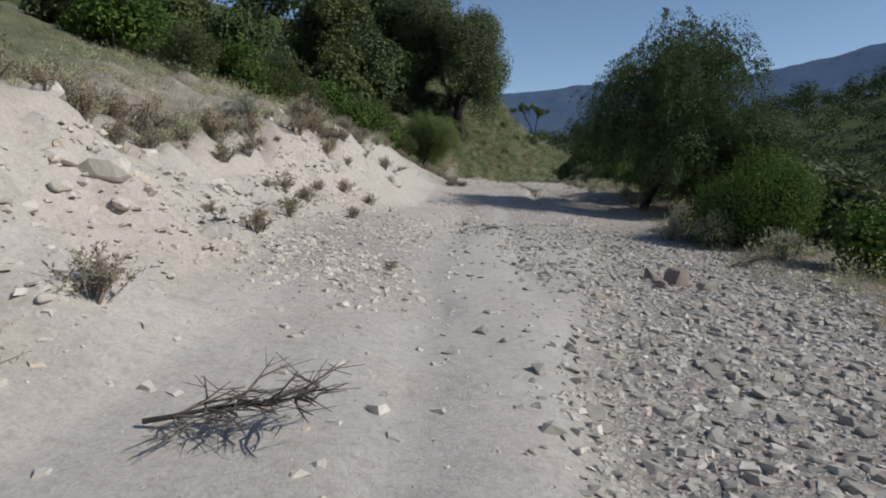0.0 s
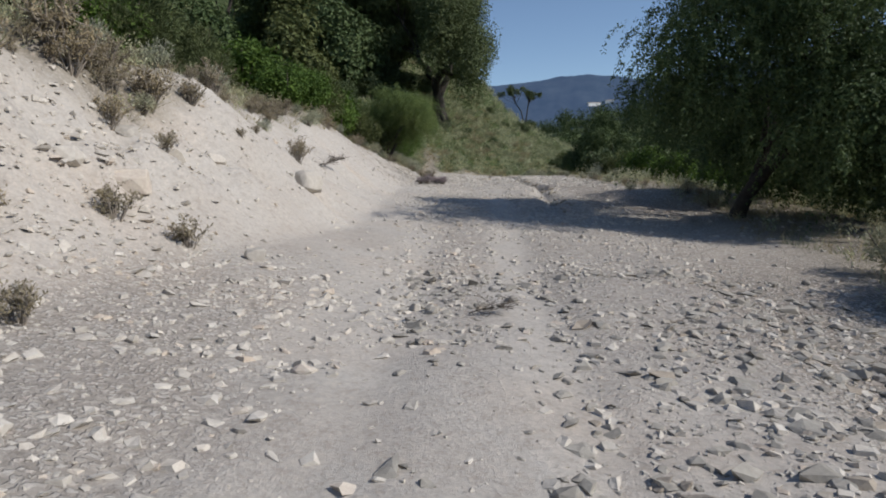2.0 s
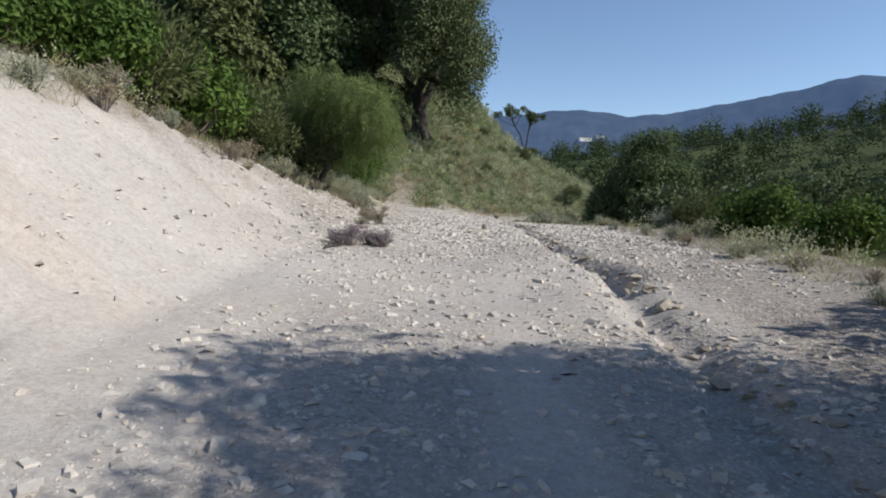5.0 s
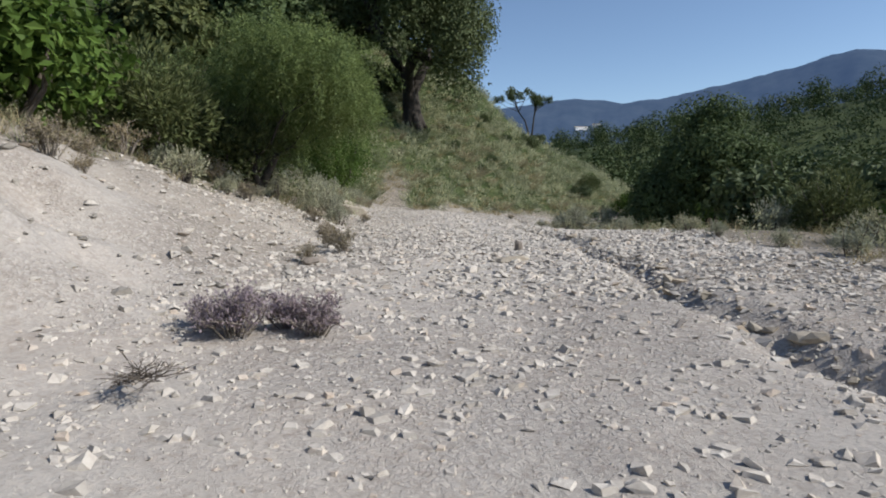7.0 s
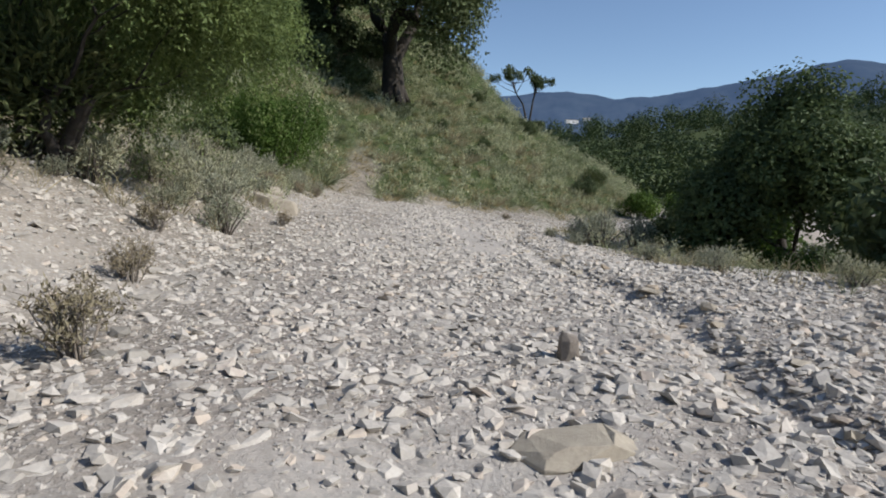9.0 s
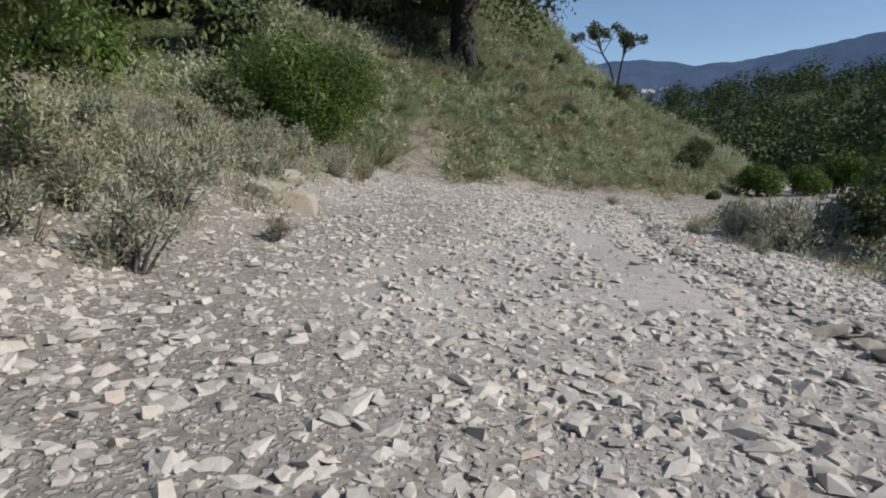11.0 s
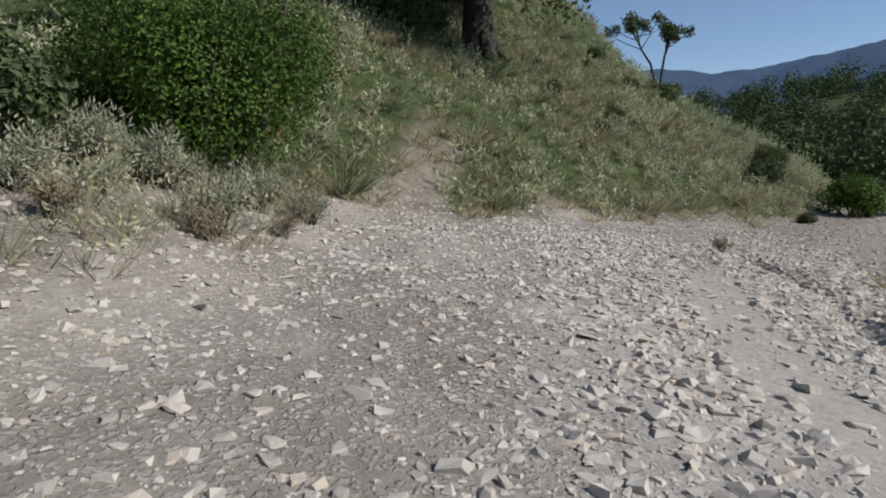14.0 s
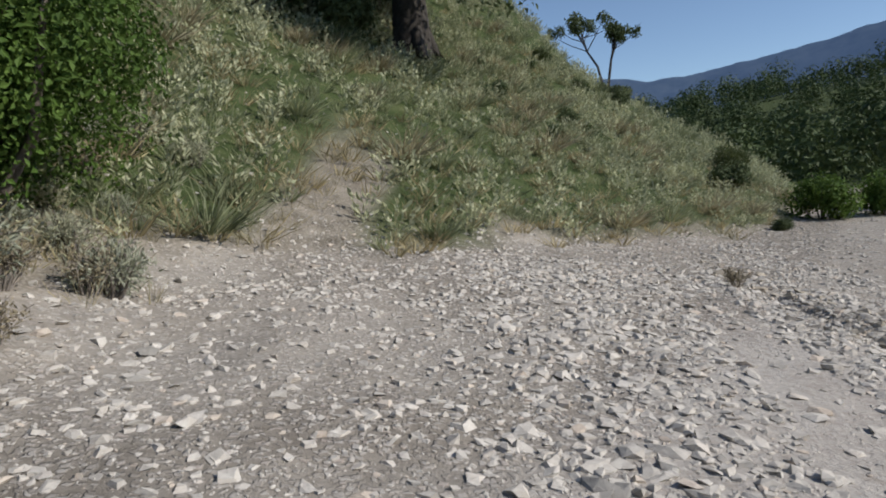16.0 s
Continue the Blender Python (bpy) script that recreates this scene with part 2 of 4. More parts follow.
GULLY_X = "28:4.4 34:4.8 40:5.8 46:5.7 52:6 57:5.5 62:6.3 68:7.6 76:9"


def bench(x, y):
    """The level of the road and of the ledge it follows round the hill."""
    off = x - knots(y, ROAD_X)
    return knots(y, ROAD_Z) - np.where(off < 0, np.maximum(0.06, knots(y, CROSS)), knots(y, CROSS)) * np.clip(off, -4, 6)


def hillside(x, y):
    """The plane of the grassy slope beyond the bend."""
    return 4.3 - 0.54 * (x - 6) + 0.43 * (y - 84)


def land(x, y, detail=True):
    """The height of the ground."""
    xc, xt = knots(y, ROAD_X), knots(y, TOE_X)
    if detail:
        xt = xt + 0.45 * rough(x * 0.3, y, 3.1, 3, 11)
    flat = bench(x, y)
    shoulder = step(-0.1, 0.9, x - knots(y, SHOULDER_X) - 0.3 * rough(x, y, 2.0, 2, 5)) * step(26, 17, y)
    flat = flat - 0.22 * shoulder
    d = xt - x
    w, h = knots(y, BANK_W), knots(y, BANK_H)
    u = np.clip(d / w, 0, 1)
    bank = h * (0.35 * u + 0.65 * u ** 1.7 * (1.6 - 0.6 * u)) + 0.36 * np.clip(d - w, 0, 40) + 0.1 * np.clip(d - w - 40, 0, 200)
    apron = step(3, 8, y) * step(27, 20, y)
    near = flat + bank * (1 - 0.13 * apron) + 0.16 * np.clip(d + 2.0, 0, 2.0) * apron
    # the grassy hill, with its crest running away to the left
    crest = 108 - 0.25 * (x - 15) + 3 * rough(x, y, 14, 2, 3)
    top = np.minimum(y, crest)
    hill = hillside(np.maximum(x, -6), top) + 0.12 * np.clip(-6 - x, 0, 400) - 0.3 * np.clip(y - crest, 0, 60)
    hill = hill + 0.2 * np.clip(top - 96, 0, 16) * step(15, 8, x)
    k = 0.4
    z = np.where(y > 55, np.logaddexp(near / k, hill / k) * k - k * 0.25 * np.exp(-np.abs(near - hill) / k), near)
    e = x - knots(y, VALLEY_X) - 1.2 * rough(x, y, 5, 2, 8)
    z = z - np.where(e > 0, 0.36 * e * e / (e + 2.5), 0)
    r = np.hypot(x, y - 50)
    az = np.degrees(np.arctan2(x, y - 50))
    floor = -13 + 0 * r
    rise = np.interp(az, [-180, -60, -25, 5, 12, 15, 20, 25, 36, 50, 90, 140, 180], [60, 55, 30, 14, 18, 20, 23, 26, 31, 40, 50, 50, 55])
    far = floor + (rise + 14) * step(85, 290, r) + (rise * 0.12) * rough(x, y, 60, 3, 9) * step(90, 160, r)
    far = far - 40 * step(420, 900, r)
    z = np.maximum(z, np.where((r > 60) & ((e > 0) | (y > crest)), far, -60))
    z = np.where(r > 130, z + (far - z) * step(130, 180, r), z)
    if detail:
        close = step(120, 90, r)
        b = step(0, 0.8, d) * step(52, 46, y)
        z = z + close * (0.06 * rough(x, y, 1.7, 4, 1) + 0.10 * rough(x, y, 5, 2, 2) + 0.025 * rough(x, y, 0.4, 2, 16))
        gull = np.maximum(0, rough(x * 0.25 + 0.2 * y, y, 0.9, 3, 4)) * u * (1 - u) * 4
        rocky = step(30, 22, y) * step(0.15, 0.5, u)
        z = z + b * (0.3 * rough(x, y, 1.3, 4, 6) * (0.3 + u) - 0.65 * gull)
        crag = np.abs(rough(x, y, 1.1, 4, 14))
        shelf = np.floor(crag * 6) / 6
        z = z + b * rocky * (0.3 * crag + 0.45 * shelf - 0.2 + 0.14 * rough(x, y, 0.45, 2, 15))
        g = np.abs(x - knots(y, GULLY_X) - 0.35 * rough(0 * x, y, 2.2, 3, 7)) / 0.3
        z = z - (0.27 + 0.3 * step(48, 42, y)) * np.exp(-g * g) * step(29, 34, y) * step(76, 68, y) * (0.55 + 0.45 * rough(x, y, 2.5, 2, 12))
        for off in (-0.85, 0.85):
            t = np.abs(x - xc + 0.2 - off - 0.2 * rough(0 * x, y, 6, 2, 13)) / 0.3
            z = z - 0.05 * np.exp(-t * t) * step(30, 20, y)
    return z


def land_at(x, y):
    return float(land(np.array([float(x)]), np.array([float(y)]))[0])


def spread(a, b, fine, near, far, growth):
    """Grid lines: evenly spaced from a to b, then ever wider out to near and far."""
    mid = list(np.arange(a, b, fine))
    s, v = fine, mid[-1]
    while v < far:
        s *= growth
        v += s
        mid.append(v)
    s, v = fine, mid[0]
    while v > near:
        s *= growth
        v -= s
        mid.insert(0, v)
    return np.array(mid)


def build_ground():
    xs, ys = spread(-6.5, 10, 0.16, -900, 900, 1.08), spread(-2, 82, 0.16, -600, 1000, 1.08)
    gx, gy = np.meshgrid(xs, ys)
    gz = land(gx, gy)
    n, m = len(xs), len(ys)
    i = (np.arange(m - 1)[:, None] * n + np.arange(n - 1)).ravel()
    me = mesh_of("ground", np.stack([gx, gy, gz], -1).reshape(-1, 3), np.stack([i, i + 1, i + n + 1, i + n], -1), EARTH, True)
    x, y = gx.ravel(), gy.ravel()
    for name, values in zip(("soil", "turf", "gravel"), covers(x, y)):
        a = me.attributes.new(name, "FLOAT", "POINT")
        a.data.foreach_set("value", values.astype(np.float32))
    return tagged(new("ground", me), "pale stony dirt road below a grassy hillside", "ground", kind="structure")


def covers(x, y):
    """How far the plan is covered by dry soil, by turf, by grey gravel and by plants."""
    d = knots(y, TOE_X) - x
    w = knots(y, BANK_W)
    ragged = 1.1 * rough(x, y, 2.3, 4, 21)
    bank = step(-0.5, 0.7, d - w * (0.95 - 0.75 * step(47, 60, y) - 0.05 * step(32, 22, y)) + ragged)
    right = step(-1.0, 1.0, x - knots(y, VALLEY_X) + 2.2 + ragged) * step(74, 66, y)
    hill = hillside(x, y) - bench(x, y)
    scar = step(1.1, 0.5, np.abs(x - 0.6 - 0.1 * (y - 70)) + 0.3 * ragged) * step(64, 67, y) * step(79, 75, y)
    hilly = step(-0.45, 0.3, hill + 0.25 * ragged) * (y > 58)
    low = step(3.5, 9, x - knots(y, VALLEY_X))
    worn = 0.5 * step(0.7, -0.7, x - 2.7 - 0.7 * np.clip(y - 64, 0, 30) + 0.7 * ragged) * step(54, 59, y)
    verge = 0.4 * step(1.0, -0.6, x - 1.6 + 0.9 * ragged) * step(43, 49, y)
    edge = 0.45 * step(-0.5, 0.8, x - 7.2 + 0.8 * ragged) * step(34, 42, y)
    grassy = np.clip(np.maximum.reduce([bank, right, hilly, low]), 0, 1)
    soil = np.maximum.reduce([grassy, worn, verge, edge])
    r = np.hypot(x, y - 50)
    turf = np.clip(np.maximum(hilly * (1 - scar) * step(-0.3, 0.8, hill + 0.6 * ragged), np.maximum(step(3, 8, d - w) * 0.7, low)), 0, 1)
    turf = np.maximum(turf, step(90, 130, r))
    gravel = 0.8 * step(-0.1, 0.5, x - knots(y, SHOULDER_X) + 0.3 * ragged) * step(27, 18, y) + 0.75 * step(36, 46, y) * step(-0.1, 0.7, ragged + 0.35) + 0.45 * step(15, 19, y) * step(40, 34, y) * step(0.2, 0.6, np.abs(x - knots(y, ROAD_X) - 0.4)) * step(0.2, 1.2, x + 0.5 * ragged)
    gravel = gravel + 0.65 * step(5.6, 7.0, x + 0.4 * ragged) * step(27, 33, y) + 0.6 * step(-2.6, -1.0, d + 0.4 * ragged) * step(6, 9, y) * step(24, 18, y) * step(1.0, 0.0, d)
    pale = step(-0.6, 0.9, x - 3.0 - 0.7 * np.clip(y - 64, 0, 30) + 0.4 * ragged) * step(50, 56, y)
    return soil, turf, np.clip((gravel + 0.3 * step(58, 64, y)) * (1 - 0.75 * pale), 0, 1), grassy


build_ground()


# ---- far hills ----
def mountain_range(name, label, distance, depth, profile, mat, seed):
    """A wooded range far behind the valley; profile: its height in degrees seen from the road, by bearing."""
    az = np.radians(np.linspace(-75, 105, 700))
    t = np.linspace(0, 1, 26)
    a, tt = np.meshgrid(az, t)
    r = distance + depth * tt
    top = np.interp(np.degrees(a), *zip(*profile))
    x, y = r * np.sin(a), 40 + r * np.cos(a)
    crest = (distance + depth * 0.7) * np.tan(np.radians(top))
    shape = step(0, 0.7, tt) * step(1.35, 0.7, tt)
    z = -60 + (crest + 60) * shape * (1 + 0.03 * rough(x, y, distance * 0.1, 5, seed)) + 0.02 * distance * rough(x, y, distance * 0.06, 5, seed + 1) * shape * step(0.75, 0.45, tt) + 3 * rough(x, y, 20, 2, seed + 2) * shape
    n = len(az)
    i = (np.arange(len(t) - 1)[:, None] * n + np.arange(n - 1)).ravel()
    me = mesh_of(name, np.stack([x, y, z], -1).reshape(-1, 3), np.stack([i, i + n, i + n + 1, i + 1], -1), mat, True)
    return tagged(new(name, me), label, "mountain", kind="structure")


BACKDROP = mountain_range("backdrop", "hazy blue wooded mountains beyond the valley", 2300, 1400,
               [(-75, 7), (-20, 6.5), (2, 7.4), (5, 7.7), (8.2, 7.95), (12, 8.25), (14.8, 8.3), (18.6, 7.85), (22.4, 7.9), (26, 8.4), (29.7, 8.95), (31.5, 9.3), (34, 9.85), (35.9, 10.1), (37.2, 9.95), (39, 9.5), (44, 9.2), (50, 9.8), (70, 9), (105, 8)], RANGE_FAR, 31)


# ---- plants: building blocks ----
def tube(points, radii, sides=6):
    """A tapered limb along a line of points."""
    points = [Vector(p) for p in points]
    verts, faces = [], []
    for k, p in enumerate(points):
        way = (points[min(k + 1, len(points) - 1)] - points[max(k - 1, 0)]).normalized()
        side = way.orthogonal().normalized()
        up = way.cross(side)
        for j in range(sides):
            a = 2 * math.pi * j / sides
            verts.append(p + (side * math.cos(a) + up * math.sin(a)) * radii[k])
    for k in range(len(points) - 1):
        for j in range(sides):
            a, b = k * sides + j, k * sides + (j + 1) % sides
            faces.append((a, b, b + sides, a + sides))
    return np.array([v[:] for v in verts]), np.array(faces)


def joined(pieces):
    verts, faces, base = [], [], 0
    for v, f in pieces:
        verts.append(v)
        faces.append(f + base)
        base += len(v)
    return np.concatenate(verts), np.concatenate(faces)


def unit(v):
    return v / np.maximum(np.linalg.norm(v, axis=-1, keepdims=True), 1e-9)


def leaves(at, way, length, width, r, flutter=0.6, face=None):
    """Small folded leaves: at (n, 3), pointing along way (n, 3), or lying across face (n, 3)."""
    n = len(at)
    if face is not None:
        face = unit(face + flutter * r.normal(size=(n, 3)))
        way = unit(np.cross(face, r.normal(size=(n, 3))))
        side = np.cross(face, way)
    else:
        way = unit(way + flutter * r.normal(size=(n, 3)))
        side = unit(np.cross(way, r.normal(size=(n, 3))))
    nor = np.cross(way, side)
    ln = (length * r.uniform(0.65, 1.3, n))[:, None]
    wd = (width * r.uniform(0.7, 1.25, n))[:, None]
    base, tip = at, at + way * ln
    mid = at + way * ln * 0.45 + nor * wd * 0.25
    v = np.stack([base, mid + side * wd * 0.5, tip, mid - side * wd * 0.5], 1).reshape(-1, 3)
    return v, np.arange(4 * n).reshape(n, 4)


def blades(at, way, length, width, r, bend=0.35):
    """Grass blades of two joints that bow over."""
    n = len(at)
    side = unit(np.cross(way, r.normal(size=(n, 3))))
    ln = (length * r.uniform(0.5, 1.25, n))[:, None]
    wd = width * r.uniform(0.6, 1.3, n)[:, None]
    lean = unit(r.normal(size=(n, 3)) * (1, 1, 0)) * bend
    mid = at + way * ln * 0.55 + lean * ln * 0.2
    tip = at + way * ln * 0.95 + lean * ln * 0.75
    v = np.stack([at - side * wd, at + side * wd, mid + side * wd * 0.8, mid - side * wd * 0.8, tip], 1).reshape(-1, 3)
    k = np.arange(n)[:, None] * 5
    return v, [k + np.array([[0, 1, 2, 3]]), k + np.array([[3, 2, 4]])]


def shell(centres, radii, count, r, fill=0.35):
    """Points in and on a cluster of uneven clumps, with their outward ways."""
    w = radii ** 2
    pick = r.choice(len(centres), count, p=w / w.sum())
    out = unit(r.normal(size=(count, 3)))
    dist = radii[pick] * np.where(r.random(count) < fill, r.random(count) ** 0.5, r.uniform(0.75, 1.08, count))
    lump = 1 + 0.25 * np.sin(out[:, 0] * 7 + pick) * np.sin(out[:, 1] * 6 + 2 * pick) * np.sin(out[:, 2] * 5)
    return centres[pick] + out * (dist * lump)[:, None], out


def limbs(r, start, way, length, radius, depth, spread_angle, lift, out, tips, forks=3):
    """A limb that forks; adds its tubes to out and its ends to tips."""
    p, d = Vector(start), Vector(way).normalized()
    pts, rad, n = [p.copy()], [radius], 5
    for k in range(n):
        d = (d + Vector(r.normal(size=3) * 0.16) + Vector((0, 0, lift * 0.12))).normalized()
        p = p + d * (length / n)
        pts.append(p.copy())
        rad.append(radius * (1 - 0.5 * (k + 1) / n))
    out.append(tube(pts, rad, 8 if depth > 2 else 5))
    if depth == 0:
        tips.append(p[:])
        return
    for k in range(forks):
        side = d.orthogonal().normalized()
        turn = Matrix.Rotation(2 * math.pi * (k + r.uniform(-0.3, 0.3)) / forks, 3, d)
        way2 = d * math.cos(spread_angle) + (turn @ side) * math.sin(spread_angle)
        at = pts[-1] if k else pts[-2]
        limbs(r, at, way2, length * r.uniform(0.62, 0.85), rad[-1] * 0.8, depth - 1, spread_angle, lift, out, tips, forks)


def tree(name, m, label, seed, height=14.0, radius=5.0, trunk=0.4, low=2.5, lean=(0, 0, 1), spread_angle=0.75, lift=0.4, depth=3, forks=3,
         clump=1.4, count=30000, leaf=(0.22, 0.13), mat=None, strands=0, off=(0, 0), group=""):
    """A tree: forked limbs under a crown of leaf clumps from low to height, off its foot by off; strands: hanging leafy twigs."""
    r = np.random.default_rng(seed)
    out, tips = [], []
    limbs(r, (0, 0, 0), lean, 2.0, trunk * 0.85, depth, spread_angle, lift, out, tips, forks)
    tips = np.array(tips)
    lo, hi = tips.min(0), tips.max(0)
    mid = (lo + hi) / 2
    sx, sy = (radius - clump * 0.7) * 2 / (hi[0] - lo[0]), (radius - clump * 0.7) * 2 / (hi[1] - lo[1])

    def fitted(v):
        """Bend the whole tree so that its ends fill the crown, while its foot stays in place."""
        t = step(0.0, hi[2] * 0.8, v[:, 2])
        x = v[:, 0] * (1 - t) + ((v[:, 0] - mid[0]) * sx + off[0]) * t
        y = v[:, 1] * (1 - t) + ((v[:, 1] - mid[1]) * sy + off[1]) * t
        z = np.where(v[:, 2] < lo[2], v[:, 2] / lo[2] * (low + clump * 0.5), low + clump * 0.5 + (v[:, 2] - lo[2]) / (hi[2] - lo[2]) * (height - low - clump * 1.3))
        return np.stack([x, y, z], -1)

    base = empty(name, m, label, "tree", group)
    v, f = joined(out)
    v = fitted(v)
    # the trunk proper, with its root flare, over the thin lower limb
    foot = fitted(np.array([[0, 0, 0.0], [lean[0] * 0.5, lean[1] * 0.5, 0.7], [lean[0], lean[1], 1.4], [lean[0] * 1.4, lean[1] * 1.4, 2.0]]))
    wood = [(v, f), tube([foot[0] - (0, 0, 0.5), foot[0] + (0, 0, 0.15), foot[1], foot[2], foot[3]], [trunk * 1.35, trunk * 1.15, trunk, trunk * 0.9, trunk * 0.7], 10)]
    for a in range(5):
        t = a * 1.26 + r.uniform(-0.2, 0.2)
        c, q = math.cos(t), math.sin(t)
        wood.append(tube([(c * trunk * 0.5, q * trunk * 0.5, trunk * 1.5), (c * trunk * 1.05, q * trunk * 1.05, trunk * 0.3), (c * trunk * 1.8, q * trunk * 1.8, -0.35)], [trunk * 0.4, trunk * 0.36, trunk * 0.2], 6))
    v, f = joined(wood)
    part("trunk", mesh_of("trunk", v, f, BARK, True), base)
    centres = fitted(tips)
    extra = centres[r.choice(len(centres), len(centres) // 2)] * (0.75, 0.75, 1) + r.normal(size=(len(centres) // 2, 3)) * clump * 0.5
    centres = np.concatenate([centres, extra])
    centres[:, 2] = np.clip(centres[:, 2], low + clump * 0.3, height)
    radii = clump * r.uniform(0.55, 1.25, len(centres))
    at, way = shell(centres, radii, count, r)
    pieces = [leaves(at, way, leaf[0], leaf[1], r, 0.42, way + (0, 0, 0.4))]
    if strands:
        per = 50
        p, d = shell(centres, radii, strands, r, 0.1)
        d = unit(d * (1, 1, 0.5) + (p - centres.mean(0)) * 0.25)
        ln = r.uniform(0.4, 1.15, strands)
        k = np.repeat(np.arange(strands), per)
        t = np.tile(np.linspace(0, 1, per), strands)
        at = p[k] + d[k] * (ln[k] * t * 0.6)[:, None] + np.array([0, 0, -1]) * (ln[k] * t * t * 0.95)[:, None] + r.normal(size=(len(k), 3)) * 0.045
        pieces.append(leaves(at, d[k] * 0.5 + np.array([0, 0, -0.5]), leaf[0] * 0.8, leaf[1], r, 0.9))
    v, f = joined(pieces)
    part("crown", mesh_of("crown", v, f, mat or OAK_LEAF), base)
    return base


def shrub_meshes(seed, size, tall, count, leaf, mat, stems=9, clumps=9, twig=TWIG, fill=0.45, broad=True):
    r = np.random.default_rng(seed)
    ang, rad = r.uniform(0, 6.28, clumps), np.sqrt(r.random(clumps)) * size * 0.62
    centres = np.stack([np.cos(ang) * rad, np.sin(ang) * rad, tall * r.uniform(0.3, 0.72, clumps) * (1.1 - 0.45 * rad / size)], -1)
    radii = size * r.uniform(0.3, 0.5, clumps)
    out = []
    for k in range(stems):
        c = centres[k % clumps] + r.normal(size=3) * size * 0.12
        b = np.array([c[0] * 0.12, c[1] * 0.12, -0.12])
        mid = b * 0.5 + c * 0.5 + r.normal(size=3) * size * 0.07
        out.append(tube([b, mid, c, c + (c - mid) * 0.6], [0.02 * size + 0.012, 0.014 * size + 0.008, 0.008 * size + 0.004, 0.003], 5))
    at, way = shell(centres, radii, count, r, fill)
    ok = at[:, 2] > 0.03
    at, way = at[ok], way[ok]
    v, f = leaves(at, way, leaf[0], leaf[1], r, 0.6, way + np.array([0, 0, 0.45])) if broad else leaves(at, way + np.array([0, 0, 0.45]), leaf[0], leaf[1], r)
    sv, sf = joined(out)
    return mesh_of("stems", sv, sf, twig, True), mesh_of("foliage", v, f, mat)


def twig_meshes(seed, size, tall, stems, mat):
    """A sparse dry shrub: many thin upright stems with a few small leaves."""
    r = np.random.default_rng(seed)
    out, at = [], []
    for k in range(stems):
        a, sp = r.uniform(0, 6.28), r.uniform(0.2, 1.0)
        tip = np.array([math.cos(a) * size * sp, math.sin(a) * size * sp, tall * r.uniform(0.5, 1.05) * (1.1 - 0.35 * sp)])
        mid = tip * (0.5, 0.5, 0.6) + r.normal(size=3) * size * 0.08
        out.append(tube([tip * (0.08, 0.08, 0) + (0, 0, -0.08), mid, tip], [0.011, 0.007, 0.003], 4))
        for j in range(5):
            q = mid + (tip - mid) * r.uniform(-0.4, 1.0)
            e = q + np.array([*(r.normal(size=2) * size * 0.22), tall * 0.18 * r.random()])
            out.append(tube([q, e], [0.005, 0.002], 3))
            at += [q + (e - q) * t + r.normal(size=3) * 0.02 for t in r.random(5)]
        at += [mid + (tip - mid) * t + r.normal(size=3) * 0.025 for t in r.random(7)]
    at = np.array(at)
    v, f = leaves(at, r.normal(size=at.shape) * 0.5 + (0, 0, 0.8), 0.05, 0.02, r)
    sv, sf = joined(out)
    return mesh_of("stems", sv, sf, PALE_TWIG, True), mesh_of("foliage", v, f, mat)


def plant(name, meshes, label, category, group, x, y, turn=0.0, size=1.0, sink=0.03):
    base = empty(name, pose(x, y, land_at(x, y) - sink, 0, 0, turn) @ Matrix.Diagonal((size, size, size, 1)), label, category, group)
    part("branchwork", meshes[0], base)
    part("foliage", meshes[1], base)
    return base


# ---- trees ----
def on_land(x, y, turn=0.0, sink=0.1):
    return pose(x, y, land_at(x, y) - sink, 0, 0, turn)


tree("oak_tree", on_land(2.2, 88.5), "large dark spreading oak tree on the grassy slope", 4, height=19, radius=8.4, trunk=0.8, low=1.9,
     depth=4, clump=2.3, count=95000, leaf=(0.27, 0.17), off=(-1.2, -1.0))
tree("mesquite_tree", on_land(9.9, 30.4), "feathery mesquite tree with drooping twigs beside the road", 11, height=8.9, radius=4.3, trunk=0.2, low=2.6,
     lean=(0.12, 0.0, 1), depth=4, clump=0.9, count=44000, leaf=(0.12, 0.052), mat=FINE_LEAF, strands=1300, off=(0.8, -0.9))
tree("mesquite_tree", on_land(13.7, 33.4, 80), "smaller feathery mesquite tree below the road", 12, height=5.2, radius=3.3, trunk=0.15, low=1.0,
     depth=3, clump=1.0, count=20000, leaf=(0.16, 0.07), mat=FINE_LEAF, strands=500)
tree("mesquite_tree", on_land(12.3, 27.2, 40), "low feathery mesquite tree beside the larger one", 13, height=4.6, radius=3.0, trunk=0.12, low=0.9,
     depth=3, clump=0.9, count=24000, leaf=(0.14, 0.06), mat=FINE_LEAF, strands=400)
tree("mesquite_tree", on_land(-1.9, 53.6, 20), "low arching mesquite tree with dark stems on the bank", 15, height=5.0, radius=3.2, trunk=0.12, low=1.15,
     lean=(0.2, -0.1, 1), depth=4, clump=0.62, count=48000, leaf=(0.085, 0.034), mat=MESQUITE_LEAF, strands=1100, off=(0.3, -0.2))
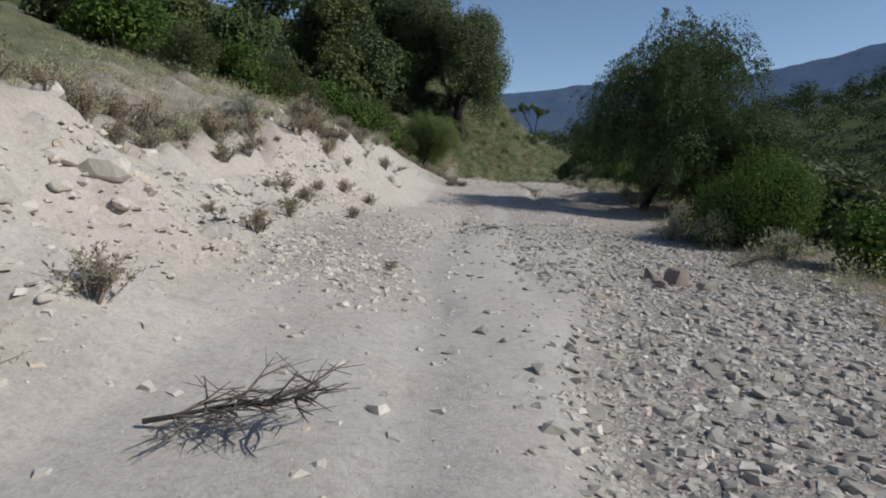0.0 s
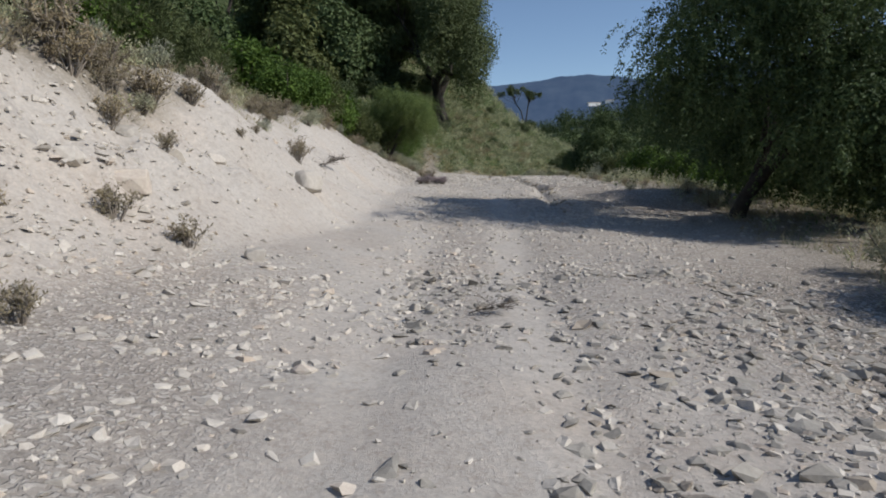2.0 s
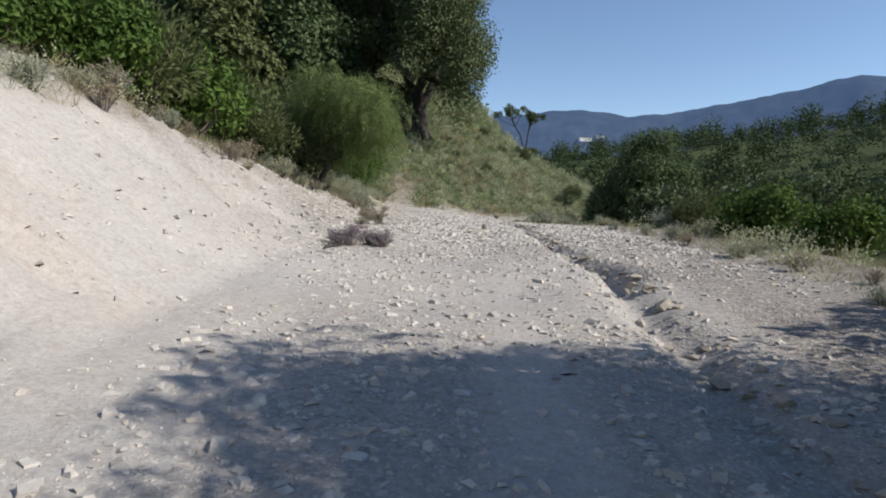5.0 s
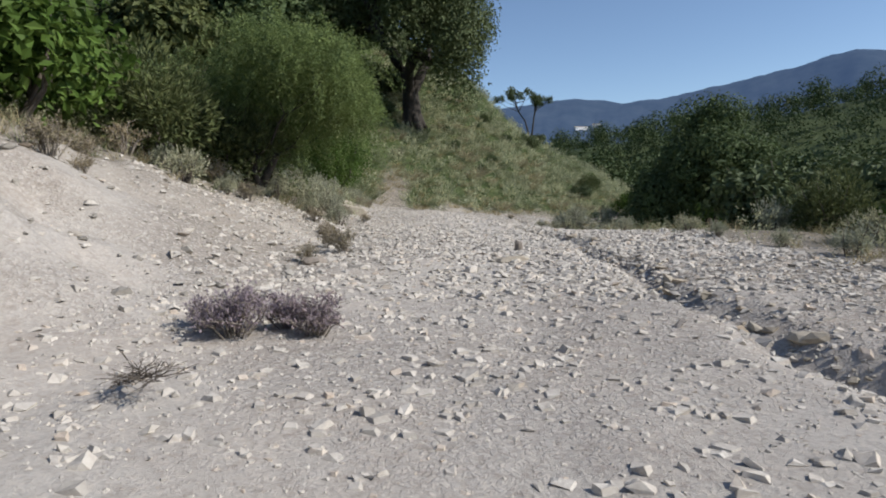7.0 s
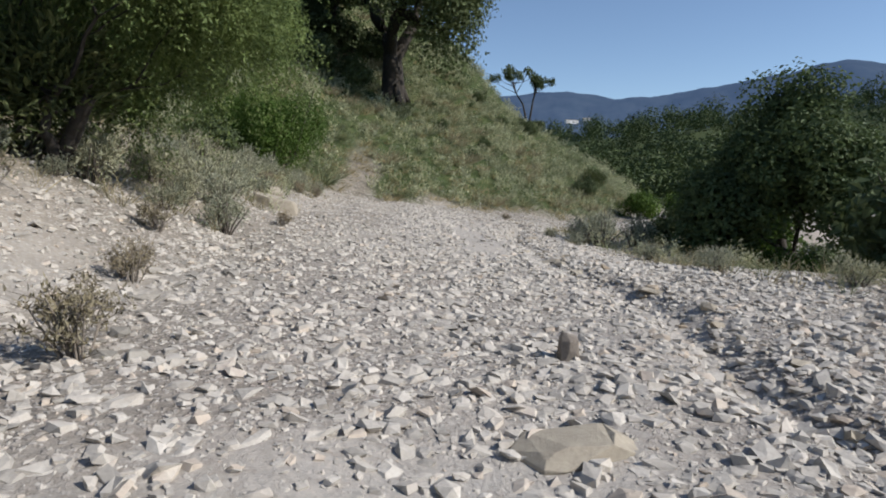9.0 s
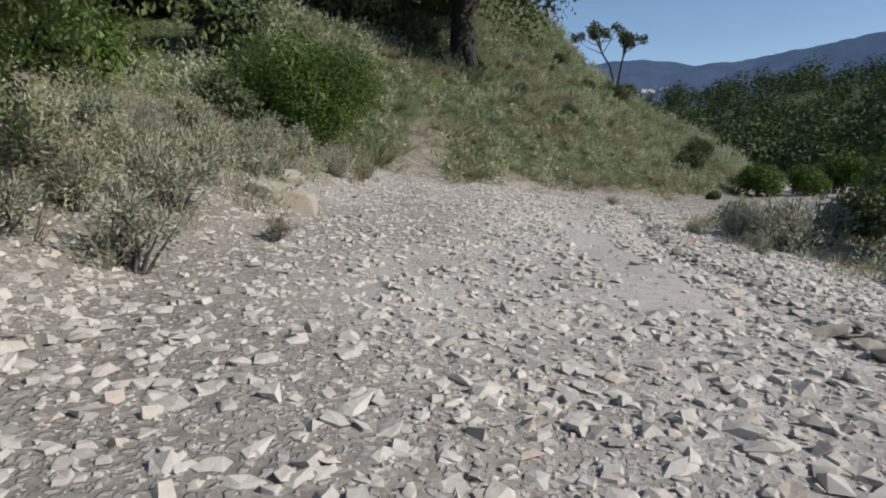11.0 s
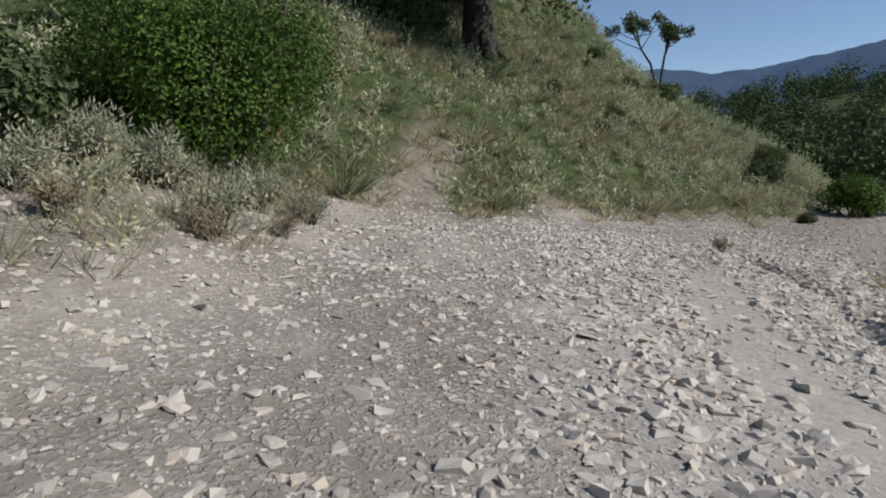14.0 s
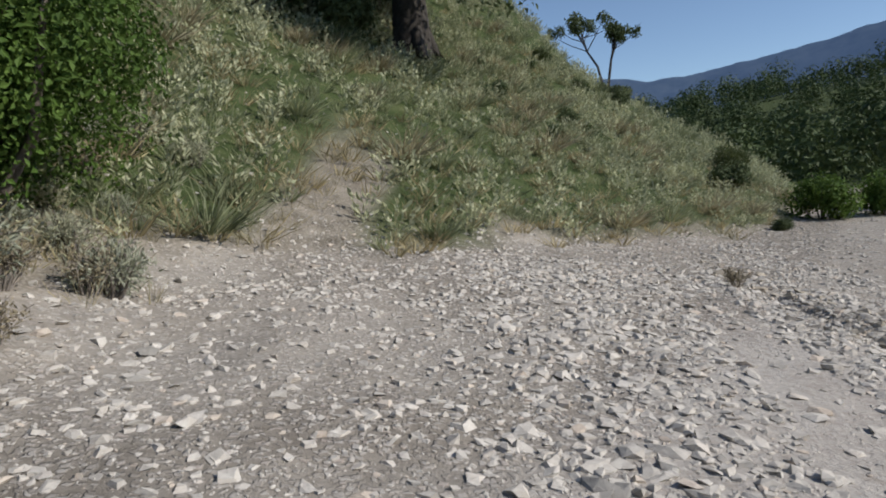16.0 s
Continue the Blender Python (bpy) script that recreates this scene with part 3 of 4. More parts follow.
for k, (x, y, h) in enumerate([(-7.5, 93, 15), (-15, 86, 14), (-25, 92, 16), (-13, 104, 17), (-33, 80, 13), (-23, 74, 11), (-4, 101, 14), (-30, 66, 11), (-17, 97, 13), (-9, 83, 9), (-12.5, 76, 9), (-3.5, 95, 11)]):
    tree("oak_tree", on_land(x, y, 70 * k), "dark oak tree in the woods above the hillside", 40 + k, height=h, radius=h * 0.46, trunk=0.3, low=1.0,
         clump=2.0, count=9000, leaf=(0.55, 0.34), mat=(FINE_LEAF, OLIVE_LEAF, FINE_LEAF)[k % 3], group="oaks on the hill")


def ridge_tree():
    """Two thin bare stems side by side, each with a flat-topped crown."""
    base = empty("ridge_tree", on_land(15.2, 108), "slender twin-stemmed tree with flat crowns on the ridge", "tree")
    r = np.random.default_rng(3)
    for path, (cx, cy, cz), wide in (([(0.1, 0, -0.3), (0.25, 0, 0.9), (-0.1, 0, 2.3), (-0.85, 0, 3.4), (-1.25, 0, 4.7)], (-1.4, 0, 5.2), 0.68),
                                     ([(0.5, 0.2, -0.3), (0.75, 0.2, 1.2), (0.95, 0.2, 2.7), (1.25, 0.2, 4.2)], (1.4, 0.1, 4.6), 0.85)):
        wood = [tube(path, [0.12 - 0.018 * j for j in range(len(path))], 6)]
        c = np.array([cx, cy, cz]) + r.normal(size=(13, 3)) * (wide, 0.6, 0.42)
        for j, e in enumerate(c):
            root = np.array(path[-2]) + (np.array(path[-1]) - path[-2]) * (j % 4) / 4
            wood.append(tube([root, (root + e) / 2 + (0, 0, -0.12), e], [0.045, 0.03, 0.012], 4))
        v, f = joined(wood)
        part("trunk", mesh_of("trunk", v, f, BARK, True), base)
        at, way = shell(c, r.uniform(0.22, 0.5, 13), 1500, r)
        at = (at - (cx, cy, cz)) * (1, 1, 0.85) + (cx, cy, cz)
        v, f = leaves(at, way, 0.24, 0.12, r, 0.7, way + (0, 0, 0.4))
        part("crown", mesh_of("crown", v, f, OAK_LEAF), base)


ridge_tree()

# ---- shrubs ----
GREEN = [shrub_meshes(s, 1.0, 1.45, 3600, (0.115, 0.07), GREEN_LEAF, clumps=14) for s in (1, 2)]
GREEN_NEAR = [shrub_meshes(s, 1.0, 1.45, 46000, (0.033, 0.02), GREEN_LEAF, clumps=24) for s in (1, 2)]
OLIVE = [shrub_meshes(s, 1.0, 1.5, 4500, (0.12, 0.035), OLIVE_LEAF, clumps=12, broad=False) for s in (3, 4)]
DARK = [shrub_meshes(s, 1.0, 1.5, 3600, (0.13, 0.08), OAK_LEAF, clumps=12) for s in (5, 6)]
SAGE = [shrub_meshes(s, 0.5, 0.75, 1000, (0.08, 0.026), SAGE_LEAF, stems=14, clumps=11, fill=0.7, broad=False) for s in (7, 8, 9)]
DRY = [twig_meshes(s, 0.35, 0.5, 20, DRY_LEAF) for s in (10, 11, 12)]
FLOWER = [twig_meshes(s, 0.35, 0.45, 34, LILAC) for s in (13,)]

big = [  # kind, x, y, size
    ("g", -2.1, 68.2, 2.6), ("o", -5.6, 57.4, 2.4), ("d", -7.5, 60.5, 2.4),
    ("g", -5.6, 40.5, 1.5), ("g", -5.0, 43.0, 1.7), ("o", -5.4, 45.4, 2.2), ("g", -5.2, 48.4, 2.3), ("o", -3.9, 51.6, 1.9), ("o", -2.6, 53.8, 1.7), ("o", -7.6, 50.5, 2.5), ("g", -8.2, 44.0, 2.4), ("o", -8.6, 37.5, 1.6),
    ("g", -9.5, 33.0, 1.7), ("o", -7.2, 35.0, 1.2), ("g", -9.8, 52.0, 2.6), ("d", -12.5, 57.0, 3.0), ("d", -14.5, 48.0, 3.0), ("g", -12.5, 40.0, 2.4), ("d", -9.5, 66.0, 2.8), ("d", -6.5, 73.5, 2.0),
    ("o", -11.0, 27.0, 1.6), ("d", -17.0, 66.0, 3.4), ("g", -5.6, 62.8, 1.5), ("d", -3.1, 65.0, 1.0), ("d", -1.5, 91.5, 2.2), ("d", -4.5, 88.5, 2.4), ("d", -7.5, 87.0, 2.6), ("d", 0.5, 94.0, 2.0), ("d", -10.5, 81.0, 2.6), ("d", -0.4, 86.0, 1.5), ("d", -2.8, 84.6, 1.8), ("d", -5.6, 82.6, 2.0), ("d", -8.4, 79.0, 2.2),
    ("g", 10.1, 19.8, 2.3), ("d", 14.8, 23.5, 2.6), ("d", 15.5, 29.0, 2.6), ("d", 13.8, 34.0, 1.7), ("g", 11.2, 15.5, 1.5),
    ("g", 14.2, 40.5, 1.3), ("g", 13.6, 44.8, 1.3), ("g", 13.4, 48.4, 1.5), ("o", 13.0, 52.0, 1.3), ("g", 16.4, 50.5, 1.5), ("o", 17.5, 46.5, 1.6), ("d", 13.6, 55.2, 2.2), ("d", 15.8, 53.6, 2.3), ("d", 16.2, 57.5, 1.5), ("g", 14.0, 61.0, 0.9), ("o", 17.5, 62.0, 1.3),
    ("d", 13.6, 67.5, 1.1), ("g", 16.0, 70.0, 1.4), ("d", 20.5, 69.0, 1.6), ("g", 20.5, 54.0, 1.7), ("d", 21.5, 60.5, 1.8), ("o", 20.0, 40.0, 2.3), ("d", 19.0, 34.0, 2.8), ("g", 21.5, 75.0, 2.3),
    ("g", 21.5, 91.5, 1.7), ("d", 17.2, 92.0, 1.2), ("g", 25.0, 92.0, 1.6), ("d", 16.3, 107.0, 1.0), ("d", 14.6, 101.5, 0.9), ("o", 19.0, 96.0, 1.3), ("g", 28.5, 88.0, 2.2), ("d", 24.5, 82.0, 2.0), ("g", 29.5, 96.0, 2.2),
]
wild = np.random.default_rng(8)
for k in range(16):
    big.append(("d", wild.uniform(3, 17), wild.uniform(84, 106), wild.uniform(0.35, 0.7)))
for k in range(28):
    big.append(("gdog"[k % 4], wild.uniform(-26, -7.5), wild.uniform(22, 82), wild.uniform(1.5, 2.8)))
kinds = {"g": (GREEN, "bright green leafy shrub", "green shrubs"), "o": (OLIVE, "feathery olive-green shrub", "olive shrubs"), "d": (DARK, "dense dark green bush", "dark bushes")}
for k, (kind, x, y, size) in enumerate(big):
    meshes, what, group = kinds[kind]
    if (x, y) in ((-2.1, 68.2), (10.1, 19.8)):
        meshes = GREEN_NEAR
    where = "on the bank above the road" if x < 0 else "along the lower edge of the road"
    plant("shrub", meshes[k % 2], what + " " + where, "shrub", group, x, y, 67 * k % 360, size, 0.1)

r = np.random.default_rng(21)
# pale sage along the crest of the cutting and the road's edges
spots = []
for y in np.arange(2, 50, 0.75):
    x = float(knots(np.array([y]), TOE_X)[0] - knots(np.array([y]), BANK_W)[0]) + r.normal() * 0.55 - 0.2
    spots.append((x, y + r.normal() * 0.3, r.uniform(0.5, 1.15), r.random() < 0.55))
for y in np.arange(50, 73, 0.55):
    spots.append((r.uniform(-3.4, -1.0), y, r.uniform(0.5, 1.2), r.random() < 0.25))
for x, y in ((7.6, 20.6), (8.6, 19.2), (9.3, 21.2), (9.6, 17.2), (8.9, 22.6), (9.4, 65.5), (10.3, 66.8), (10.9, 64.6), (11.8, 52.4), (12.6, 50.2), (9.2, 62.6)):
    spots.append((x, y, r.uniform(1.1, 1.7), False))
for y in np.arange(32, 66, 1.7):
    spots.append((float(knots(np.array([y]), VALLEY_X)[0]) - r.uniform(0.8, 2.8), y, r.uniform(0.5, 1.0), r.random() < 0.4))
spots += [(-0.4, 64.6, 1.0, False), (-0.7, 66.6, 1.1, False), (-0.2, 67.6, 0.9, False), (-1.5, 65.8, 1.1, False), (-2.4, 65.4, 1.2, False), (-1.0, 68.4, 0.8, False), (0.0, 55.2, 1.0, False), (-0.5, 57.0, 1.2, False), (-0.9, 58.6, 1.2, False)]
for k in range(26):
    spots.append((r.uniform(-3.6, -0.5), r.uniform(54, 66.5), r.uniform(0.6, 1.15), False))
for k, (x, y, size, dry) in enumerate(spots):
    if dry:
        plant("dry_shrub", DRY[k % 3], "sparse dry brown shrub on stony ground", "shrub", "dry shrubs", x, y, 77 * k % 360, size * 1.25)
    else:
        plant("sage_shrub", SAGE[k % 3], "pale grey-green sage shrub on dry soil", "shrub", "sage shrubs", x, y, 77 * k % 360, size)
for k, (x, y, s) in enumerate([(-3.4, 13.5, 1.0), (-2.5, 17.2, 0.8), (-2.4, 20.5, 0.9), (-3.2, 20.2, 1.0), (-3.9, 17.6, 1.1), (-4.1, 15.8, 1.0), (-2.9, 9.6, 0.9), (0.5, 47.1, 0.8), (0.36, 50.7, 0.9), (0.65, 57.1, 0.7),
                                (-0.3, 53.0, 1.0), (0.2, 51.2, 0.7), (-0.2, 64.2, 0.9), (0.1, 65.6, 0.8), (-0.6, 66.7, 1.2), (-0.3, 67.4, 1.0), (7.7, 71.6, 0.8), (0.6, 49.3, 0.8), (1.0, 48.4, 1.1), (-1.0, 63.0, 0.9), (-3.0, 5.2, 1.0), (-3.0, 3.6, 0.9)]):
    plant("dry_shrub", DRY[k % 3], "low dry brown shrub at the road's edge", "shrub", "dry shrubs", x, y, 51 * k, s)
for k in range(80):
    y = r.uniform(2, 30)
    t = r.uniform(0.4, 1.15) if k % 3 == 0 else r.normal(0.98, 0.12)
    x = float(knots(np.array([y]), TOE_X)[0] - knots(np.array([y]), BANK_W)[0] * t)
    plant("dry_shrub", DRY[k % 3], "sparse grey-brown shrub on the cut bank", "shrub", "dry shrubs", x, y, 51 * k, 0.4 + 1.5 * r.random() ** 2)
for k, (x, y, s) in enumerate([(0.68, 42.3, 1.1), (1.42, 42.35, 0.95), (1.1, 42.6, 0.85), (0.35, 42.6, 0.8)]):
    plant("flowering_shrub", FLOWER[0], "dry shrub with faded lilac flowers beside the road", "shrub", "flowering shrubs", x, y, 95 * k, s)


# ---- grass ----
def tufts(name, label, count, area, keep, mat, length, per, seed, wide=0.14):
    """Bunch grass scattered over an area of the plan where keep(x, y) allows it."""
    r = np.random.default_rng(seed)
    x, y = r.uniform(area[0], area[1], count), r.uniform(area[2], area[3], count)
    ok = r.random(count) < keep(x, y)
    x, y = x[ok], y[ok]
    z = land(x, y)
    size = r.uniform(0.5, 1.3, len(x))
    rep = np.repeat(np.arange(len(x)), per)
    a = r.uniform(0, 6.28, len(rep))
    sp = np.sqrt(r.random(len(rep))) * wide * size[rep] * length / 0.5
    at = np.stack([x[rep] + np.cos(a) * sp, y[rep] + np.sin(a) * sp, z[rep] - 0.02], -1)
    way = unit(np.stack([np.cos(a) * sp * 2.2, np.sin(a) * sp * 2.2, np.ones(len(rep)) * 0.5 * length], -1) + r.normal(size=at.shape) * 0.1 * length)
    v, f = blades(at, way, length * size[rep], (0.003 + 0.004 * length) * (2.2 if wide > 0.15 else 1), r)
    return tagged(new(name, mesh_of(name, v, f, mat)), label, "grass", kind="stuff")


def turf_of(x, y):
    return covers(x, y)[1]


def soil_of(x, y):
    s, t, g, h = covers(x, y)
    return h * (1 - 0.7 * t)


tufts("hill_grass", "pale olive bunch grass on the hillside", 5200, (-8, 24, 67, 110), lambda x, y: turf_of(x, y) * np.clip(0.38 + 1.5 * rough(x, y, 2.2, 3, 61), 0, 1), GRASS, 0.5, 40, 1, 0.2)
tufts("hill_tussocks", "tall pale tussocks standing out of the hillside grass", 220, (-6, 24, 68, 104), lambda x, y: turf_of(x, y) * np.clip(0.3 - 2.5 * rough(x, y, 2.2, 3, 61), 0, 1), STRAW, 0.95, 170, 21, 0.2)
tufts("green_hill_tussocks", "tall green tussocks standing out of the hillside grass", 240, (-6, 24, 68, 104), lambda x, y: turf_of(x, y) * np.clip(0.3 + 2.5 * rough(x, y, 2.6, 3, 63), 0, 1), GRASS, 0.9, 170, 22, 0.22)
tufts("pale_hill_grass", "straw-coloured bunch grass along the foot of the hill", 3600, (-4, 24, 67, 100), lambda x, y: covers(x, y)[3] * np.clip(0.25 - 0.8 * rough(x, y, 2.2, 3, 61), 0, 1), STRAW, 0.55, 30, 2, 0.2)
tufts("bank_grass", "dry straw grass above the cut bank", 5200, (-14, 1, 0, 76), lambda x, y: soil_of(x, y) * 0.8, STRAW, 0.42, 18, 3)
tufts("bank_weeds", "green weeds above the cut bank", 4200, (-16, 0, 0, 80), lambda x, y: covers(x, y)[3] * 0.7, GRASS, 0.4, 14, 4)
tufts("verge_grass", "dry grass on the lower verge of the road", 3200, (6, 20, 8, 78), lambda x, y: covers(x, y)[3] * 0.75, STRAW, 0.4, 14, 5)
tufts("verge_weeds", "green weeds on the lower verge of the road", 3600, (8, 26, 8, 98), lambda x, y: covers(x, y)[3] * 0.75, GRASS, 0.45, 12, 6)


def weeds(name, label, count, area, keep, mat, tall, per, seed, leaf=(0.15, 0.06)):
    """Upright leafy weeds with pale tips."""
    r = np.random.default_rng(seed)
    x, y = r.uniform(area[0], area[1], count), r.uniform(area[2], area[3], count)
    ok = r.random(count) < keep(x, y)
    x, y = x[ok], y[ok]
    h = tall * r.uniform(0.5, 1.25, len(x))
    rep = np.repeat(np.arange(len(x)), per)
    t = r.random(len(rep))
    a = r.integers(0, 6, len(rep)) * 1.05 + rep
    sp = h[rep] * (0.12 + 0.33 * t)
    at = np.stack([x[rep] + np.cos(a) * sp, y[rep] + np.sin(a) * sp, land(x, y)[rep] + h[rep] * t], -1) + r.normal(size=(len(rep), 3)) * 0.03
    v, f = leaves(at, np.stack([np.cos(a), np.sin(a), np.ones(len(a))], -1), leaf[0], leaf[1], r, 0.4)
    return tagged(new(name, mesh_of(name, v, f, mat)), label, "weeds", kind="stuff")


weeds("hill_weeds", "pale grey-green weeds over the grassy hillside", 4200, (-8, 26, 68, 110), lambda x, y: turf_of(x, y) * np.clip(0.6 + 0.9 * rough(x, y, 2.5, 3, 62), 0, 1), WEED_LEAF, 0.66, 44, 11, (0.16, 0.07))
weeds("bank_herbs", "pale grey-green weeds along the top of the bank", 2600, (-12, 0.5, 0, 76), lambda x, y: covers(x, y)[3] * np.clip(0.3 + 0.9 * rough(x, y, 2.5, 3, 63), 0, 1), WEED_LEAF, 0.55, 60, 12, (0.075, 0.028))
weeds("verge_herbs", "pale grey-green weeds along the lower verge", 1500, (7, 18, 12, 76), lambda x, y: covers(x, y)[3] * np.clip(0.3 + 0.9 * rough(x, y, 2.5, 3, 64), 0, 1), WEED_LEAF, 0.55, 50, 13, (0.09, 0.035))


# ---- woods across the valley ----
def far_woods(count, per, seed):
    r = np.random.default_rng(seed)
    az, rr = np.radians(r.uniform(-12, 62, count)), 75 + 330 * r.random(count) ** 0.8
    x, y = rr * np.sin(az), 50 + rr * np.cos(az)
    ok = (x > knots(y, VALLEY_X) + 3) & ~((x < 34) & (y < 118)) | (y > 125)
    x, y = x[ok], y[ok]
    z = land(x, y)
    tall = 4 + 8 * r.random(len(x)) ** 1.8
    clumps = 4
    rep = np.repeat(np.arange(len(x)), clumps)
    c = np.stack([x[rep] + r.normal(size=len(rep)) * tall[rep] * 0.2, y[rep] + r.normal(size=len(rep)) * tall[rep] * 0.2, z[rep] + tall[rep] * r.uniform(0.35, 0.75, len(rep))], -1)
    at, way = shell(c, tall[rep] * r.uniform(0.2, 0.36, len(rep)), len(x) * per, r, 0.2)
    v, f = leaves(at, way, 0.9, 0.65, r, 0.22, way + (0, 0, 0.3))
    return tagged(new("far_woods", mesh_of("far_woods", v, f, WOODS)), "dark green woods across the valley", "woods", kind="stuff")


far_woods(1700, 110, 5)
tree("valley_tree", on_land(15.0, 62.6), "broad green tree just below the road's edge", 301, height=6.5, radius=2.8, trunk=0.2, low=0.8,
     depth=4, clump=0.85, count=42000, leaf=(0.17, 0.1), mat=FINE_LEAF)
near = np.random.default_rng(77)
for k in range(26):
    y = near.uniform(20, 105)
    x = float(knots(np.array([y]), VALLEY_X)[0]) + near.uniform(10, 32)
    tree("valley_tree", on_land(x, y, 360 * near.random()), "round-crowned green tree on the valley slope", 200 + k, height=near.uniform(4, 6.5), radius=near.uniform(2.2, 3.4), trunk=0.16, low=1.2,
         depth=2, forks=4, clump=1.2, count=3400, leaf=(0.34, 0.21), mat=(OAK_LEAF, GREEN_LEAF, OLIVE_LEAF)[k % 3], group="trees on the valley slope")


# ---- stones ----
def icosahedron():
    p = (1 + 5 ** 0.5) / 2
    v = np.array([(-1, p, 0), (1, p, 0), (-1, -p, 0), (1, -p, 0), (0, -1, p), (0, 1, p), (0, -1, -p), (0, 1, -p), (p, 0, -1), (p, 0, 1), (-p, 0, -1), (-p, 0, 1)]) / (1 + p * p) ** 0.5
    f = []
    for a in range(12):
        for b in range(a + 1, 12):
            for c in range(b + 1, 12):
                if all(np.linalg.norm(v[i] - v[j]) < 1.1 for i, j in ((a, b), (b, c), (a, c))):
                    f.append((a, b, c) if np.dot(np.cross(v[b] - v[a], v[c] - v[a]), v[a]) > 0 else (a, c, b))
    return v, np.array(f)


ICO_V, ICO_F = icosahedron()

# stones half sunk in the ground: a chipped frustum and a small peak, both open below
CHIP_V = np.array([(1, 0.7, -0.9), (-0.9, 1, -0.9), (-1, -0.8, -0.9), (0.8, -1, -0.9), (0.7, 0.4, 0.7), (-0.5, 0.7, 0.8), (-0.7, -0.5, 0.6), (0.4, -0.7, 0.9)])
CHIP_F = np.array([(0, 1, 5), (0, 5, 4), (1, 2, 6), (1, 6, 5), (2, 3, 7), (2, 7, 6), (3, 0, 4), (3, 4, 7), (4, 5, 6), (4, 6, 7)])
GRIT_V = np.array([(1, 0.3, -0.9), (-0.5, 1, -0.9), (-0.9, -0.6, -0.9), (0.5, -1, -0.9), (0, 0, 0.9)])
GRIT_F = np.array([(0, 1, 4), (1, 2, 4), (2, 3, 4), (3, 0, 4)])


def turned(n, r, flat=0.2):
    """Random turns about the upright axis with some tilt: (n, 3, 3)."""
    a, b, c = r.uniform(0, 6.28, n), r.normal(size=n) * flat, r.normal(size=n) * flat
    ca, sa, cb, sb, cc, sc = np.cos(a), np.sin(a), np.cos(b), np.sin(b), np.cos(c), np.sin(c)
    o, i = np.zeros(n), np.ones(n)
    rz = np.stack([ca, -sa, o, sa, ca, o, o, o, i], -1).reshape(n, 3, 3)
    rx = np.stack([i, o, o, o, cb, -sb, o, sb, cb], -1).reshape(n, 3, 3)
    ry = np.stack([cc, o, sc, o, i, o, -sc, o, cc], -1).reshape(n, 3, 3)
    return rz @ rx @ ry


def stones_at(x, y, size, r, base_v, base_f, jitter=0.3):
    n = len(x)
    v = base_v[None] * (1 + jitter * r.normal(size=(n, len(base_v), 1))) + 0.12 * r.normal(size=(n, len(base_v), 3))
    # angular: squash towards a box
    v = np.sign(v) * np.abs(v) ** 0.85
    dims = np.stack([r.uniform(0.75, 1.3, n), r.uniform(0.6, 1.0, n), 0.26 + 0.4 * r.random(n) ** 1.5], -1) * (size / 2)[:, None]
    v = np.einsum("nij,nkj->nki", turned(n, r), v * dims[:, None, :])
    z = land(x, y) + 0.02 * size
    v = v + np.stack([x, y, z], -1)[:, None, :]
    f = base_f[None] + (np.arange(n) * len(base_v))[:, None, None]
    return v.reshape(-1, 3), f.reshape(-1, 3)


def rubble_of(x, y):
    """Where loose stones lie: along the foot of the cutting, on the lower shoulder and all over the upper road."""
    d = knots(y, TOE_X) - x
    xc = knots(y, ROAD_X)
    patch = 0.5 + 0.9 * rough(x, y, 1.6, 3, 51)
    foot = step(-3.0, -1.0, d) * step(3.4, 1.4, d) * step(24, 17, y) * step(5, 9, y) * np.clip(patch + 0.2, 0.05, 1)
    shoulder = step(-0.1, 0.4, x - knots(y, SHOULDER_X)) * step(9.5, 7.5, x) * step(23, 16, y)
    middle = step(8, 13, y) * np.where(y < 18, 0.75 * step(0.9, 1.8, x), 1) * step(44, 36, y) * step(-0.6, 0.8, x) * step(8, 5, x) * np.clip(patch + 0.2, 0.08, 1)
    track = np.abs(x - xc - 0.4 - 0.2 * rough(0 * x, y, 4, 2, 52)) < 0.3
    middle = middle * np.where(track, 0.5, 1)
    upper = step(36, 43, y) * step(1.8, 0.3, d) * step(11, 8.5, x - 0.35 * np.clip(y - 62, 0, 20)) * np.clip(patch + 0.45, 0.15, 1)
    swept = np.abs(x - 4.65 - 0.25 * np.clip(y - 62, 0, 20) - 0.25 * rough(0 * x, y, 3.0, 2, 53)) < 0.36
    upper = upper * np.where(swept & (y > 55), 0.08, 1)
    upper = upper * (1 - 0.15 * step(0.7, -0.7, x - 2.7 - 0.7 * np.clip(y - 64, 0, 30)) * step(54, 59, y))
    ledge3 = step(66, 72, y) * 0.4 * (d < 0)
    hill = hillside(x, y) - bench(x, y)
    upper = np.maximum(upper, ledge3) * np.where(y > 66, step(0.8, -0.2, hill), 1)
    ledge = step(0.2, 1.2, d) * step(4.2, 2.4, d) * step(48, 42, y) * (0.1 + 0.45 * step(28, 20, y))
    ledge2 = step(0, 1, d) * step(4, 2.5, d) * step(44, 50, y) * step(66, 60, y) * 0.6
    return np.clip(np.maximum.reduce([foot, shoulder, middle, upper, ledge, ledge2, 0.07 + 0 * x]), 0, 1) * (d < 5) * (x < 12 + 1.6 * np.clip(y - 66, 0, 12))


